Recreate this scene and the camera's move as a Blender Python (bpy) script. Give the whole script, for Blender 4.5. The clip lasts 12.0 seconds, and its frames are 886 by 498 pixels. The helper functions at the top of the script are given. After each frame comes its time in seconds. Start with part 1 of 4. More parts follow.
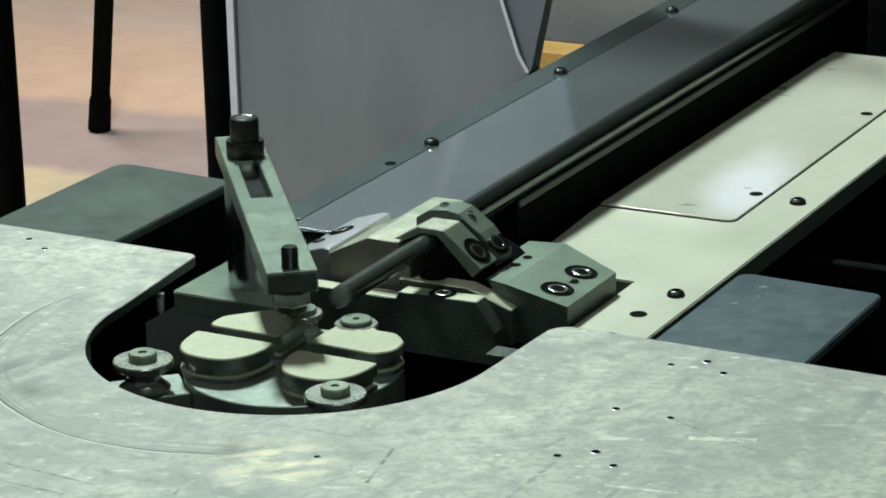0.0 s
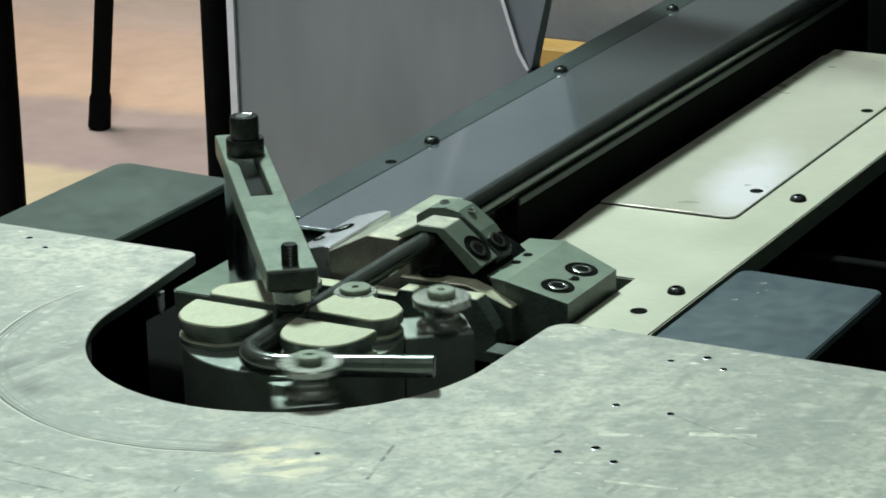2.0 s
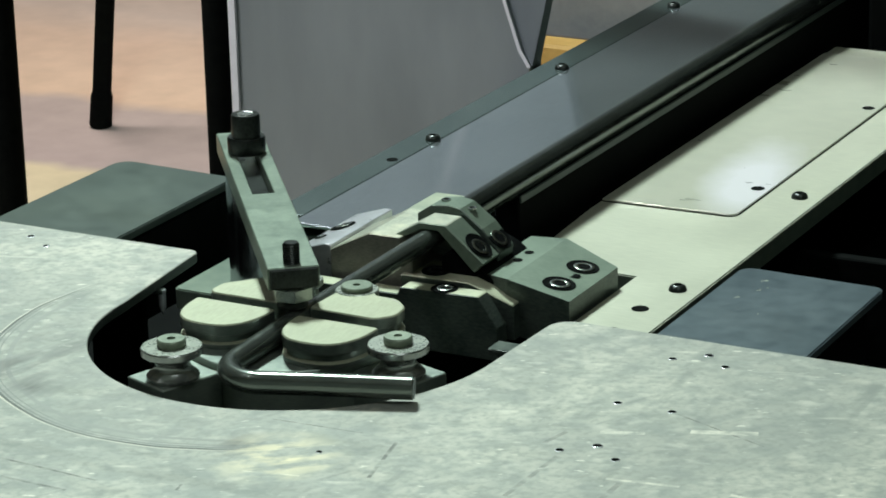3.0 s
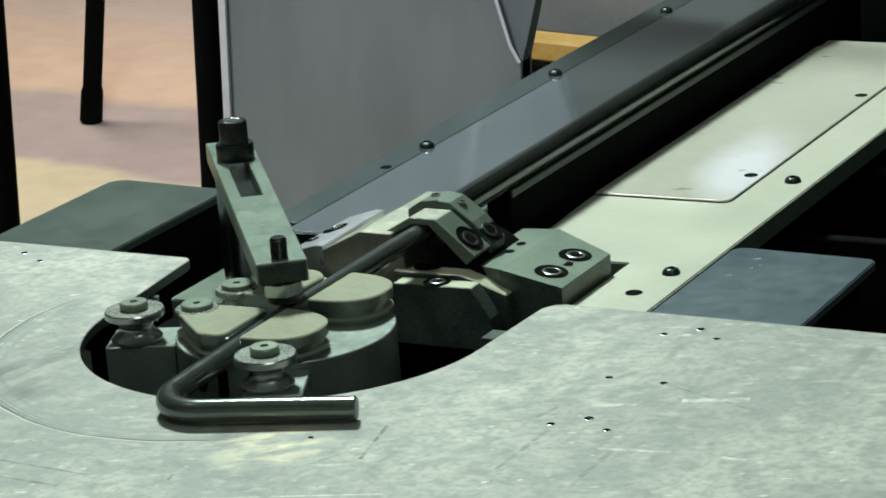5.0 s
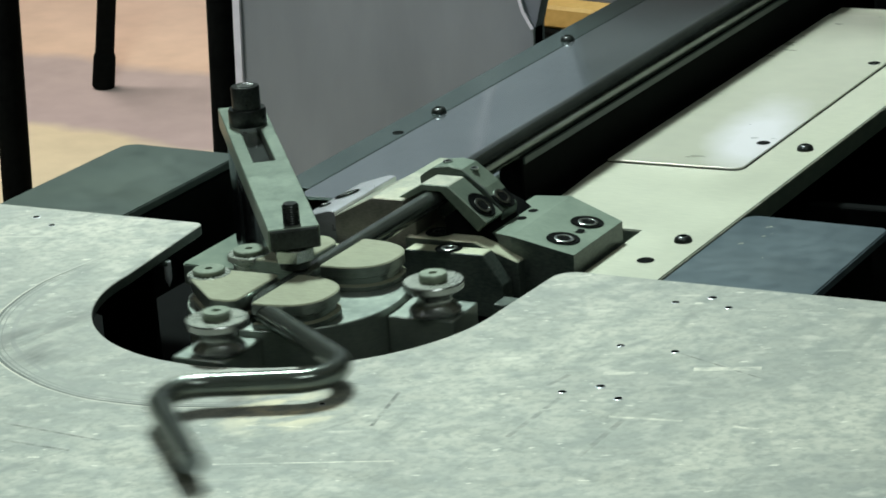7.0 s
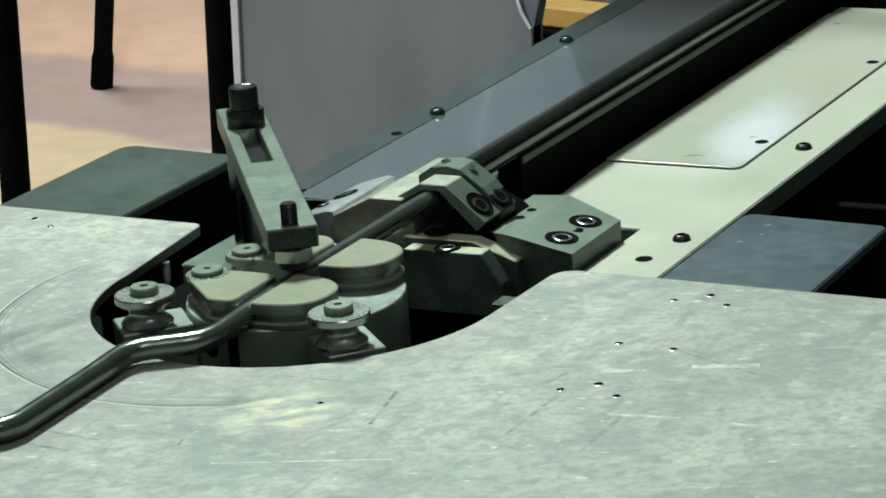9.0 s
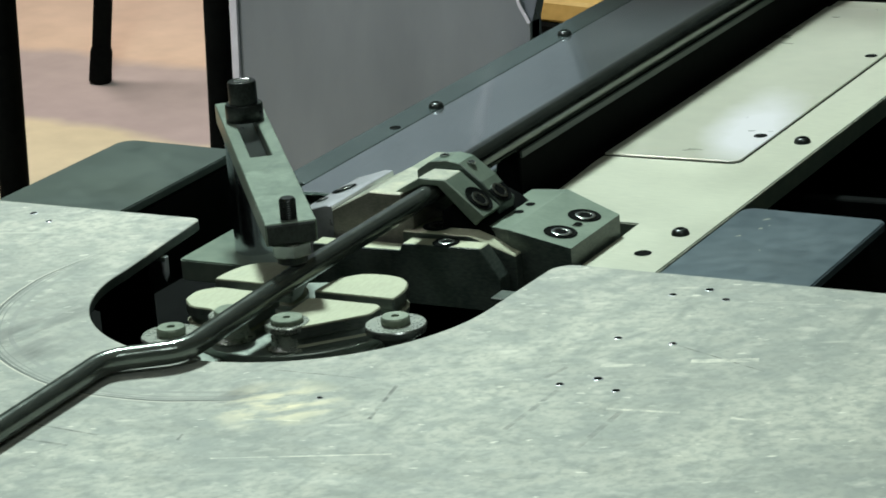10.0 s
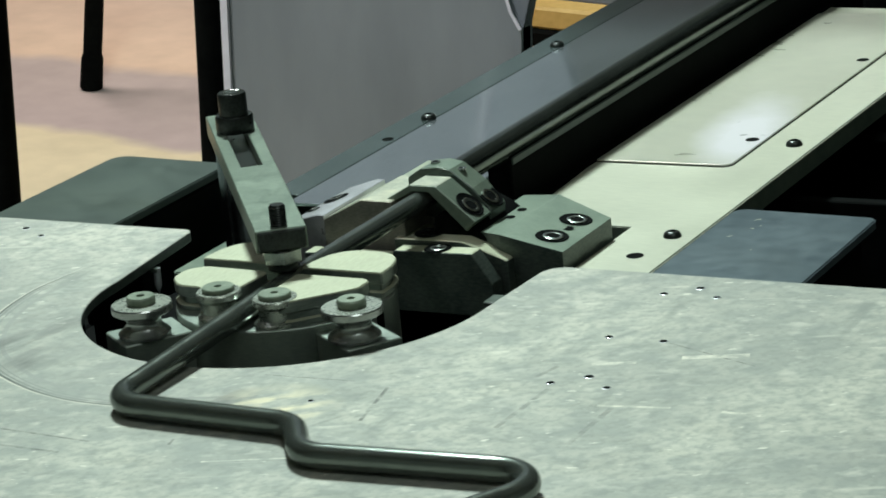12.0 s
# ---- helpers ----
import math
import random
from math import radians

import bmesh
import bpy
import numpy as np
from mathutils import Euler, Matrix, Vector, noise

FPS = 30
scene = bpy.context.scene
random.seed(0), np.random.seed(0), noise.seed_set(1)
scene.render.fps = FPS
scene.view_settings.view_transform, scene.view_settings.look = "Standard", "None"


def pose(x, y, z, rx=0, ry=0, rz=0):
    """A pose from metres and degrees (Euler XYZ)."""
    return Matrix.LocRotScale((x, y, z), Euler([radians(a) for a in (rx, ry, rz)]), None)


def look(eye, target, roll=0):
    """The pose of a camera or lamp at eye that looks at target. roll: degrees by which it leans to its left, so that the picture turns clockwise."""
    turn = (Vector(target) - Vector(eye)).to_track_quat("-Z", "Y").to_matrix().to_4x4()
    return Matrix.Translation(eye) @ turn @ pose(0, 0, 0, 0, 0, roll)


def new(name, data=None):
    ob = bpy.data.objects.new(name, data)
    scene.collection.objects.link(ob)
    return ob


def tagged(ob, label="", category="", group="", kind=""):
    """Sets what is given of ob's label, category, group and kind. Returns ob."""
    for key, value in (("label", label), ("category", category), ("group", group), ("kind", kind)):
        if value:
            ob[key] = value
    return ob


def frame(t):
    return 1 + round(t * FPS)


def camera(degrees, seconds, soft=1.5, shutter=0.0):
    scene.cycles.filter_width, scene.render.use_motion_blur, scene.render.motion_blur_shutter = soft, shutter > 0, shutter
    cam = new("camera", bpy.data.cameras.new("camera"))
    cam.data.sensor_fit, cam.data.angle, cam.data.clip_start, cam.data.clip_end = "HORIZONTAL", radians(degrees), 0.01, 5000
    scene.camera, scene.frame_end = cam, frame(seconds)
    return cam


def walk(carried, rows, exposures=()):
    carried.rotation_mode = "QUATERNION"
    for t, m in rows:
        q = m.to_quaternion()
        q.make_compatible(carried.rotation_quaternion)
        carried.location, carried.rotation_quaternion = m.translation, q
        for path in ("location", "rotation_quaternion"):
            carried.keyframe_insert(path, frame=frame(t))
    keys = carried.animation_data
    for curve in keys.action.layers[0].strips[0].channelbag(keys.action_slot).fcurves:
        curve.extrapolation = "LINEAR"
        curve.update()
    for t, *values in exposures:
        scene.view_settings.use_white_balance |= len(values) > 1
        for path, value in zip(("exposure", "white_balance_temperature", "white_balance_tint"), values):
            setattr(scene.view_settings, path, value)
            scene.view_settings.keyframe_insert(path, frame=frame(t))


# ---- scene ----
# ---- camera ----
cam = camera(17.3, 12.0, soft=1.75, shutter=0.5)
EYE = (0.8093, -1.3343, 0.5704)
walk(cam, [
    (0, look(EYE, (0.1374, -0.0789, 0.0987), -1.32)),
    (0.5, look(EYE, (0.1389, -0.0780, 0.0990), -1.20)),
    (1, look(EYE, (0.1372, -0.0790, 0.0987), -1.40)),
    (1.5, look(EYE, (0.1372, -0.0789, 0.0990), -1.30)),
    (2, look(EYE, (0.1375, -0.0793, 0.0975), -1.32)),
    (2.5, look(EYE, (0.1373, -0.0793, 0.0979), -1.40)),
    (3, look(EYE, (0.1370, -0.0800, 0.0965), -1.41)),
    (5, look(EYE, (0.1415, -0.0785, 0.0939), -1.43)),
    (5.5, look(EYE, (0.1427, -0.0785, 0.0923), -1.32)),
    (6, look(EYE, (0.1435, -0.0793, 0.0891), -1.25)),
    (6.5, look(EYE, (0.1397, -0.0850, 0.0796), -1.25)),
    (7, look(EYE, (0.1383, -0.0865, 0.0777), -1.36)),
    (9, look(EYE, (0.1391, -0.0861, 0.0775), -1.35)),
    (9.5, look(EYE, (0.1384, -0.0870, 0.0762), -1.41)),
    (10, look(EYE, (0.1400, -0.0868, 0.0748), -1.46)),
    (10.5, look(EYE, (0.1400, -0.0863, 0.0758), -1.40)),
    (11, look(EYE, (0.1401, -0.0859, 0.0768), -1.45)),
    (11.5, look(EYE, (0.1424, -0.0847, 0.0768), -1.42)),
    (12, look(EYE, (0.1436, -0.0836, 0.0780), -1.39)),
])

# ---- light ----
world = bpy.data.worlds.new("hall_light")
scene.world = world
world.use_nodes = True
wn = world.node_tree.nodes
wn["Background"].inputs[0].default_value = (0.75, 0.85, 0.80, 1)
wn["Background"].inputs[1].default_value = 0.02
scene.view_settings.exposure = 0.0


def area(name, at, target, sx, sy, power, colour):
    d = bpy.data.lights.new(name, "AREA")
    d.shape, d.size, d.size_y, d.energy, d.color = "RECTANGLE", sx, sy, power, colour
    ob = new(name, d)
    ob.matrix_world = look(at, target)
    return ob


area("unseen_lamp", (-1.00, 1.30, 2.25), (0.0, 0.05, 0.0), 0.30, 0.40, 104, (0.81, 1.0, 0.94))
# added fill from the front right, not a known lamp
area("unseen_lamp", (1.6, -1.6, 3.7), (0.2, 0.2, 0.0), 1.6, 0.4, 22, (0.86, 0.98, 0.94))
# added warm fill, aimed to brighten the far floor
floor_fill = area("unseen_lamp", (-2.9, 3.0, 3.7), (-2.2, 2.7, -0.9), 1.6, 0.5, 34, (1.0, 0.92, 0.85))
floor_fill.data.spread = radians(75)
# added narrow fill that brightens the cabinet panel
cabinet_fill = area("unseen_lamp", (-1.5, -0.5, 2.7), (-0.48, 0.9, 0.0), 0.9, 0.3, 3.8, (0.92, 0.95, 1.0))
cabinet_fill.data.spread = radians(34)


# ---- materials ----
def nodes_of(name):
    m = bpy.data.materials.new(name)
    m.use_nodes = True
    t = m.node_tree
    return m, t, t.nodes["Principled BSDF"]


def metal(name, dark, light, rough=0.4, metallic=1.0, scale=60, stretch=(1, 1, 1), bump=0.05, wear=0.0, wear_col=(0.5, 0.5, 0.45), gloss=0.5, brushed=None):
    """Metal with two scales of mottling, a stretched grain and rough spots."""
    m, t, b = nodes_of(name)
    n, l = t.nodes, t.links
    tc = n.new("ShaderNodeTexCoord")
    mp = n.new("ShaderNodeMapping")
    mp.inputs["Scale"].default_value = stretch
    l.new(tc.outputs["Object"], mp.inputs[0])
    fine, big = n.new("ShaderNodeTexNoise"), n.new("ShaderNodeTexNoise")
    fine.inputs["Scale"].default_value, fine.inputs["Detail"].default_value = scale * 6, 6
    big.inputs["Scale"].default_value, big.inputs["Detail"].default_value = scale, 5
    l.new(mp.outputs[0], fine.inputs["Vector"])
    l.new(tc.outputs["Object"], big.inputs["Vector"])
    mix = n.new("ShaderNodeMath")
    mix.operation = "MULTIPLY_ADD"
    mix.inputs[1].default_value = 0.5
    l.new(fine.outputs["Fac"], mix.inputs[0])
    half = n.new("ShaderNodeMath")
    half.operation = "MULTIPLY"
    half.inputs[1].default_value = 0.5
    l.new(big.outputs["Fac"], half.inputs[0])
    l.new(half.outputs[0], mix.inputs[2])
    ramp = n.new("ShaderNodeValToRGB")
    ramp.color_ramp.elements[0].position, ramp.color_ramp.elements[1].position = 0.36, 0.64
    ramp.color_ramp.elements[0].color, ramp.color_ramp.elements[1].color = (*dark, 1), (*light, 1)
    l.new(mix.outputs[0], ramp.inputs[0])
    col = ramp.outputs[0]
    if wear:
        pat = n.new("ShaderNodeTexNoise")
        pat.inputs["Scale"].default_value, pat.inputs["Detail"].default_value = scale * 0.6, 8
        l.new(tc.outputs["Object"], pat.inputs["Vector"])
        wr = n.new("ShaderNodeMapRange")
        wr.inputs[1].default_value, wr.inputs[2].default_value, wr.inputs[4].default_value = 0.55, 0.7, wear
        l.new(pat.outputs["Fac"], wr.inputs[0])
        mc = n.new("ShaderNodeMixRGB")
        mc.inputs[2].default_value = (*wear_col, 1)
        l.new(wr.outputs[0], mc.inputs[0])
        l.new(col, mc.inputs[1])
        col = mc.outputs[0]
    l.new(col, b.inputs["Base Color"])
    rr = n.new("ShaderNodeMapRange")
    rr.inputs[3].default_value, rr.inputs[4].default_value = rough - 0.1, rough + 0.1
    l.new(mix.outputs[0], rr.inputs[0])
    l.new(rr.outputs[0], b.inputs["Roughness"])
    b.inputs["Metallic"].default_value = metallic
    b.inputs["Specular IOR Level"].default_value = gloss
    if brushed is not None:
        # ground finish: the gloss spreads across the grain
        b.inputs["Anisotropic"].default_value = 0.6
        vt = n.new("ShaderNodeVectorTransform")
        vt.vector_type, vt.convert_from, vt.convert_to = "VECTOR", "OBJECT", "WORLD"
        vt.inputs[0].default_value = (math.cos(radians(brushed)), math.sin(radians(brushed)), 0)
        l.new(vt.outputs[0], b.inputs["Tangent"])
    bp = n.new("ShaderNodeBump")
    bp.inputs["Strength"].default_value, bp.inputs["Distance"].default_value = bump, 0.001
    l.new(mix.outputs[0], bp.inputs["Height"])
    l.new(bp.outputs[0], b.inputs["Normal"])
    return m


def table_steel():
    """Bare steel worn by rubbing rods: mottled grey, pale rub streaks, dark scratches and worn rings round the cut-out.
    """
    m, t, bs = nodes_of("worn_table_steel")
    n, l = t.nodes, t.links
    tc = n.new("ShaderNodeTexCoord")

    def noise_at(scale, stretch, turn, detail=4, lo=0.4, hi=0.6, to=1.0):
        mp = n.new("ShaderNodeMapping")
        mp.inputs["Scale"].default_value = stretch
        mp.inputs["Rotation"].default_value = (0, 0, radians(turn))
        l.new(tc.outputs["Object"], mp.inputs[0])
        x = n.new("ShaderNodeTexNoise")
        x.inputs["Scale"].default_value, x.inputs["Detail"].default_value = scale, detail
        l.new(mp.outputs[0], x.inputs["Vector"])
        r = n.new("ShaderNodeMapRange")
        r.inputs[1].default_value, r.inputs[2].default_value, r.inputs[4].default_value = lo, hi, to
        l.new(x.outputs["Fac"], r.inputs[0])
        return r.outputs[0]

    def mix(fac, a, col):
        x = n.new("ShaderNodeMixRGB")
        l.new(fac, x.inputs[0])
        if isinstance(a, tuple):
            x.inputs[1].default_value = a
        else:
            l.new(a, x.inputs[1])
        x.inputs[2].default_value = col
        return x.outputs[0]

    def marks(scale, along, turn, detail=4, lo=0.4, hi=0.6, to=1.0):
        """Noise drawn out by a factor along a direction in the plate, in degrees from x."""
        mp = n.new("ShaderNodeMapping")
        mp.vector_type = "TEXTURE"
        mp.inputs["Scale"].default_value = (along, 1, 1)
        mp.inputs["Rotation"].default_value = (0, 0, radians(turn))
        l.new(tc.outputs["Object"], mp.inputs[0])
        x = n.new("ShaderNodeTexNoise")
        x.inputs["Scale"].default_value, x.inputs["Detail"].default_value = scale, detail
        l.new(mp.outputs[0], x.inputs["Vector"])
        r = n.new("ShaderNodeMapRange")
        r.inputs[1].default_value, r.inputs[2].default_value, r.inputs[4].default_value = lo, hi, to
        l.new(x.outputs["Fac"], r.inputs[0])
        return r.outputs[0]

    def both(a, b):
        x = n.new("ShaderNodeMath")
        x.operation = "MULTIPLY"
        l.new(a, x.inputs[0])
        l.new(b, x.inputs[1])
        return x.outputs[0]

    col = mix(noise_at(8, (1, 1, 1), 0, 6, 0.38, 0.62), (0.355, 0.355, 0.315, 1), (0.515, 0.50, 0.43, 1))
    # cloudy mottling at three sizes
    col = mix(marks(26, 1.3, 28, 8, 0.46, 0.66, 0.65), col, (0.29, 0.305, 0.275, 1))
    col = mix(marks(75, 1.2, 28, 9, 0.46, 0.64, 0.70), col, (0.275, 0.29, 0.265, 1))
    col = mix(marks(210, 1.0, 60, 8, 0.46, 0.64, 0.5), col, (0.25, 0.265, 0.24, 1))
    col = mix(marks(95, 1.4, 20, 8, 0.56, 0.72, 0.55), col, (0.62, 0.595, 0.52, 1))
    # faint dark drags along the feed line, in patches
    col = mix(both(marks(60, 9, 92, 5, 0.55, 0.68, 0.7), noise_at(16, (1, 1, 1), 0, 3, 0.46, 0.6)), col, (0.235, 0.25, 0.225, 1))
    col = mix(both(marks(90, 12, 62, 5, 0.60, 0.70, 0.6), noise_at(13, (1, 1, 1), 40, 3, 0.48, 0.6)), col, (0.24, 0.25, 0.23, 1))
    # pale rubbed streaks and flecks across it
    col = mix(both(marks(85, 7, 20, 4, 0.60, 0.68, 0.55), noise_at(26, (1, 1, 1), 10, 3, 0.50, 0.60)), col, (0.70, 0.665, 0.575, 1))
    col = mix(marks(210, 2.4, 24, 3, 0.67, 0.73, 0.8), col, (0.78, 0.745, 0.65, 1))
    # rings worn by swinging rods
    sep = n.new("ShaderNodeVectorMath")
    sep.operation = "DISTANCE"
    sep.inputs[1].default_value = (-0.013, -0.017, 0)
    l.new(tc.outputs["Object"], sep.inputs[0])
    wob = n.new("ShaderNodeTexNoise")
    wob.inputs["Scale"].default_value = 14
    l.new(tc.outputs["Object"], wob.inputs["Vector"])
    rad = n.new("ShaderNodeMath")
    rad.operation = "MULTIPLY_ADD"
    rad.inputs[1].default_value = 0.006
    l.new(wob.outputs["Fac"], rad.inputs[0])
    l.new(sep.outputs["Value"], rad.inputs[2])
    side = n.new("ShaderNodeVectorMath")
    side.operation = "DOT_PRODUCT"
    side.inputs[1].default_value = (-0.55, -0.83, 0)
    l.new(tc.outputs["Object"], side.inputs[0])
    lim = n.new("ShaderNodeMapRange")
    lim.inputs[1].default_value, lim.inputs[2].default_value = 0.055, 0.11
    l.new(side.outputs["Value"], lim.inputs[0])
    gm = n.new("ShaderNodeMath")
    gm.operation = "MULTIPLY"
    l.new(noise_at(11, (1, 1, 1), 0, 3, 0.25, 0.45), gm.inputs[0])
    l.new(lim.outputs[0], gm.inputs[1])
    gate = gm.outputs[0]
    band = n.new("ShaderNodeMapRange")
    band.inputs[1].default_value, band.inputs[2].default_value, band.inputs[3].default_value, band.inputs[4].default_value = 0.157, 0.161, 0.75, 0.0
    l.new(rad.outputs[0], band.inputs[0])
    bg = n.new("ShaderNodeMath")
    bg.operation = "MULTIPLY"
    l.new(band.outputs[0], bg.inputs[0])
    l.new(gate, bg.inputs[1])
    bg2 = n.new("ShaderNodeMath")
    bg2.operation = "MULTIPLY"
    l.new(bg.outputs[0], bg2.inputs[0])
    l.new(marks(55, 5, 75, 8, 0.42, 0.62), bg2.inputs[1])
    col = mix(bg2.outputs[0], col, (0.281, 0.288, 0.262, 1))
    for r0, w, c in ((0.1590, 0.0009, (0.120, 0.128, 0.115, 1)), (0.1604, 0.0005, (0.60, 0.57, 0.49, 1)), (0.1565, 0.0006, (0.22, 0.225, 0.205, 1)), (0.1535, 0.0004, (0.25, 0.255, 0.235, 1)), (0.1470, 0.0014, (0.30, 0.305, 0.28, 1))):
        d = n.new("ShaderNodeMath")
        d.operation = "COMPARE"
        d.inputs[1].default_value, d.inputs[2].default_value = r0, w
        l.new(rad.outputs[0], d.inputs[0])
        g = n.new("ShaderNodeMath")
        g.operation = "MULTIPLY"
        l.new(d.outputs[0], g.inputs[0])
        l.new(gate, g.inputs[1])
        col = mix(g.outputs[0], col, c)
    # dark scuffs beside the rim, where rods swing round
    for sx, sy, ra, rb in ((-0.121, -0.066, 0.003, 0.026), (-0.118, -0.104, 0.006, 0.034), (-0.095, -0.130, 0.002, 0.020), (0.052, -0.150, 0.002, 0.022)):
        sd = n.new("ShaderNodeVectorMath")
        sd.operation = "DISTANCE"
        sd.inputs[1].default_value = (sx, sy, 0)
        l.new(tc.outputs["Object"], sd.inputs[0])
        sr = n.new("ShaderNodeMapRange")
        sr.inputs[1].default_value, sr.inputs[2].default_value, sr.inputs[3].default_value, sr.inputs[4].default_value = ra, rb, 1.0, 0.0
        l.new(sd.outputs["Value"], sr.inputs[0])
        sm = n.new("ShaderNodeMath")
        sm.operation = "MULTIPLY"
        l.new(sr.outputs[0], sm.inputs[0])
        l.new(marks(60, 4, 80, 9, 0.42, 0.56), sm.inputs[1])
        col = mix(sm.outputs[0], col, (0.177, 0.180, 0.165, 1))
    # single scratches: start, end, half width
    dark, pale = (0.12, 0.125, 0.112, 1), (0.74, 0.70, 0.60, 1)
    for p0, p1, hw, tone in (((0.242, -0.0187), (0.300, -0.042), 0.00045, dark), ((-0.0511, -0.2176), (0.0116, -0.2218), 0.0008, dark), ((-0.0366, -0.2376), (0.0043, -0.2386), 0.0010, dark),
                             ((0.0846, -0.2316), (0.1688, -0.1992), 0.0007, pale), ((0.2578, -0.0385), (0.2909, -0.0268), 0.0026, pale), ((0.2153, -0.0583), (0.2374, -0.0505), 0.0020, pale),
                             ((0.2439, -0.1133), (0.2813, -0.1076), 0.0012, pale), ((0.3346, -0.0687), (0.3458, -0.0667), 0.0016, pale), ((0.3081, -0.1069), (0.3287, -0.1065), 0.0013, pale),
                             ((0.2075, -0.1539), (0.2092, -0.0963), 0.0014, dark), ((0.2522, -0.170), (0.2526, -0.1153), 0.0016, dark), ((0.1951, -0.0838), (0.1991, -0.0652), 0.0014, dark),
                             ((0.135, -0.1615), (0.1254, -0.1145), 0.0010, dark), ((0.05, -0.113), (0.105, -0.1105), 0.0004, dark), ((0.0536, -0.2081), (0.0551, -0.2156), 0.0008, dark), ((0.072, -0.1805), (0.102, -0.174), 0.0007, pale)):
        dx, dy = p1[0] - p0[0], p1[1] - p0[1]
        ln = math.hypot(dx, dy)
        to = n.new("ShaderNodeVectorMath")
        to.operation = "SUBTRACT"
        to.inputs[1].default_value = ((p0[0] + p1[0]) / 2, (p0[1] + p1[1]) / 2, 0)
        l.new(tc.outputs["Object"], to.inputs[0])
        masks = []
        for vx, vy, half in ((dx / ln, dy / ln, ln / 2), (-dy / ln, dx / ln, hw)):
            dt = n.new("ShaderNodeVectorMath")
            dt.operation = "DOT_PRODUCT"
            dt.inputs[1].default_value = (vx, vy, 0)
            l.new(to.outputs[0], dt.inputs[0])
            cm = n.new("ShaderNodeMath")
            cm.operation = "COMPARE"
            cm.inputs[1].default_value, cm.inputs[2].default_value = 0, half
            l.new(dt.outputs["Value"], cm.inputs[0])
            masks.append(cm.outputs[0])
        mm = n.new("ShaderNodeMath")
        mm.operation = "MULTIPLY"
        l.new(masks[0], mm.inputs[0])
        l.new(masks[1], mm.inputs[1])
        m2 = n.new("ShaderNodeMath")
        m2.operation = "MULTIPLY"
        l.new(mm.outputs[0], m2.inputs[0])
        l.new(noise_at(110, (1, 1, 1), 0, 4, 0.36, 0.62, 0.85 if hw < 0.0012 or tone is pale else 0.45), m2.inputs[1])
        col = mix(m2.outputs[0], col, tone)
    # brass-yellow rubbed patch in front of the cut-out
    pd = n.new("ShaderNodeVectorMath")
    pd.operation = "DISTANCE"
    pd.inputs[1].default_value = (0.080, -0.158, 0)
    l.new(tc.outputs["Object"], pd.inputs[0])
    near = n.new("ShaderNodeMapRange")
    near.inputs[1].default_value, near.inputs[2].default_value, near.inputs[3].default_value, near.inputs[4].default_value = 0.008, 0.040, 1.0, 0.0
    l.new(pd.outputs["Value"], near.inputs[0])
    pm = n.new("ShaderNodeMath")
    pm.operation = "MULTIPLY"
    l.new(near.outputs[0], pm.inputs[0])
    l.new(marks(75, 2.2, 40, 6, 0.44, 0.58), pm.inputs[1])
    col = mix(pm.outputs[0], col, (0.770, 0.682, 0.485, 1))
    l.new(col, bs.inputs["Base Color"])
    bs.inputs["Metallic"].default_value = 0.10
    bs.inputs["Specular IOR Level"].default_value = 0.35
    rr = n.new("ShaderNodeMapRange")
    rr.inputs[3].default_value, rr.inputs[4].default_value = 0.46, 0.68
    l.new(noise_at(26, (0.8, 2.5, 1), -24, 8, 0.3, 0.7), rr.inputs[0])
    l.new(rr.outputs[0], bs.inputs["Roughness"])
    bp = n.new("ShaderNodeBump")
    bp.inputs["Strength"].default_value, bp.inputs["Distance"].default_value = 0.12, 0.001
    l.new(noise_at(60, (1, 1.6, 1), -24, 8, 0.2, 0.8), bp.inputs["Height"])
    l.new(bp.outputs[0], bs.inputs["Normal"])
    return m


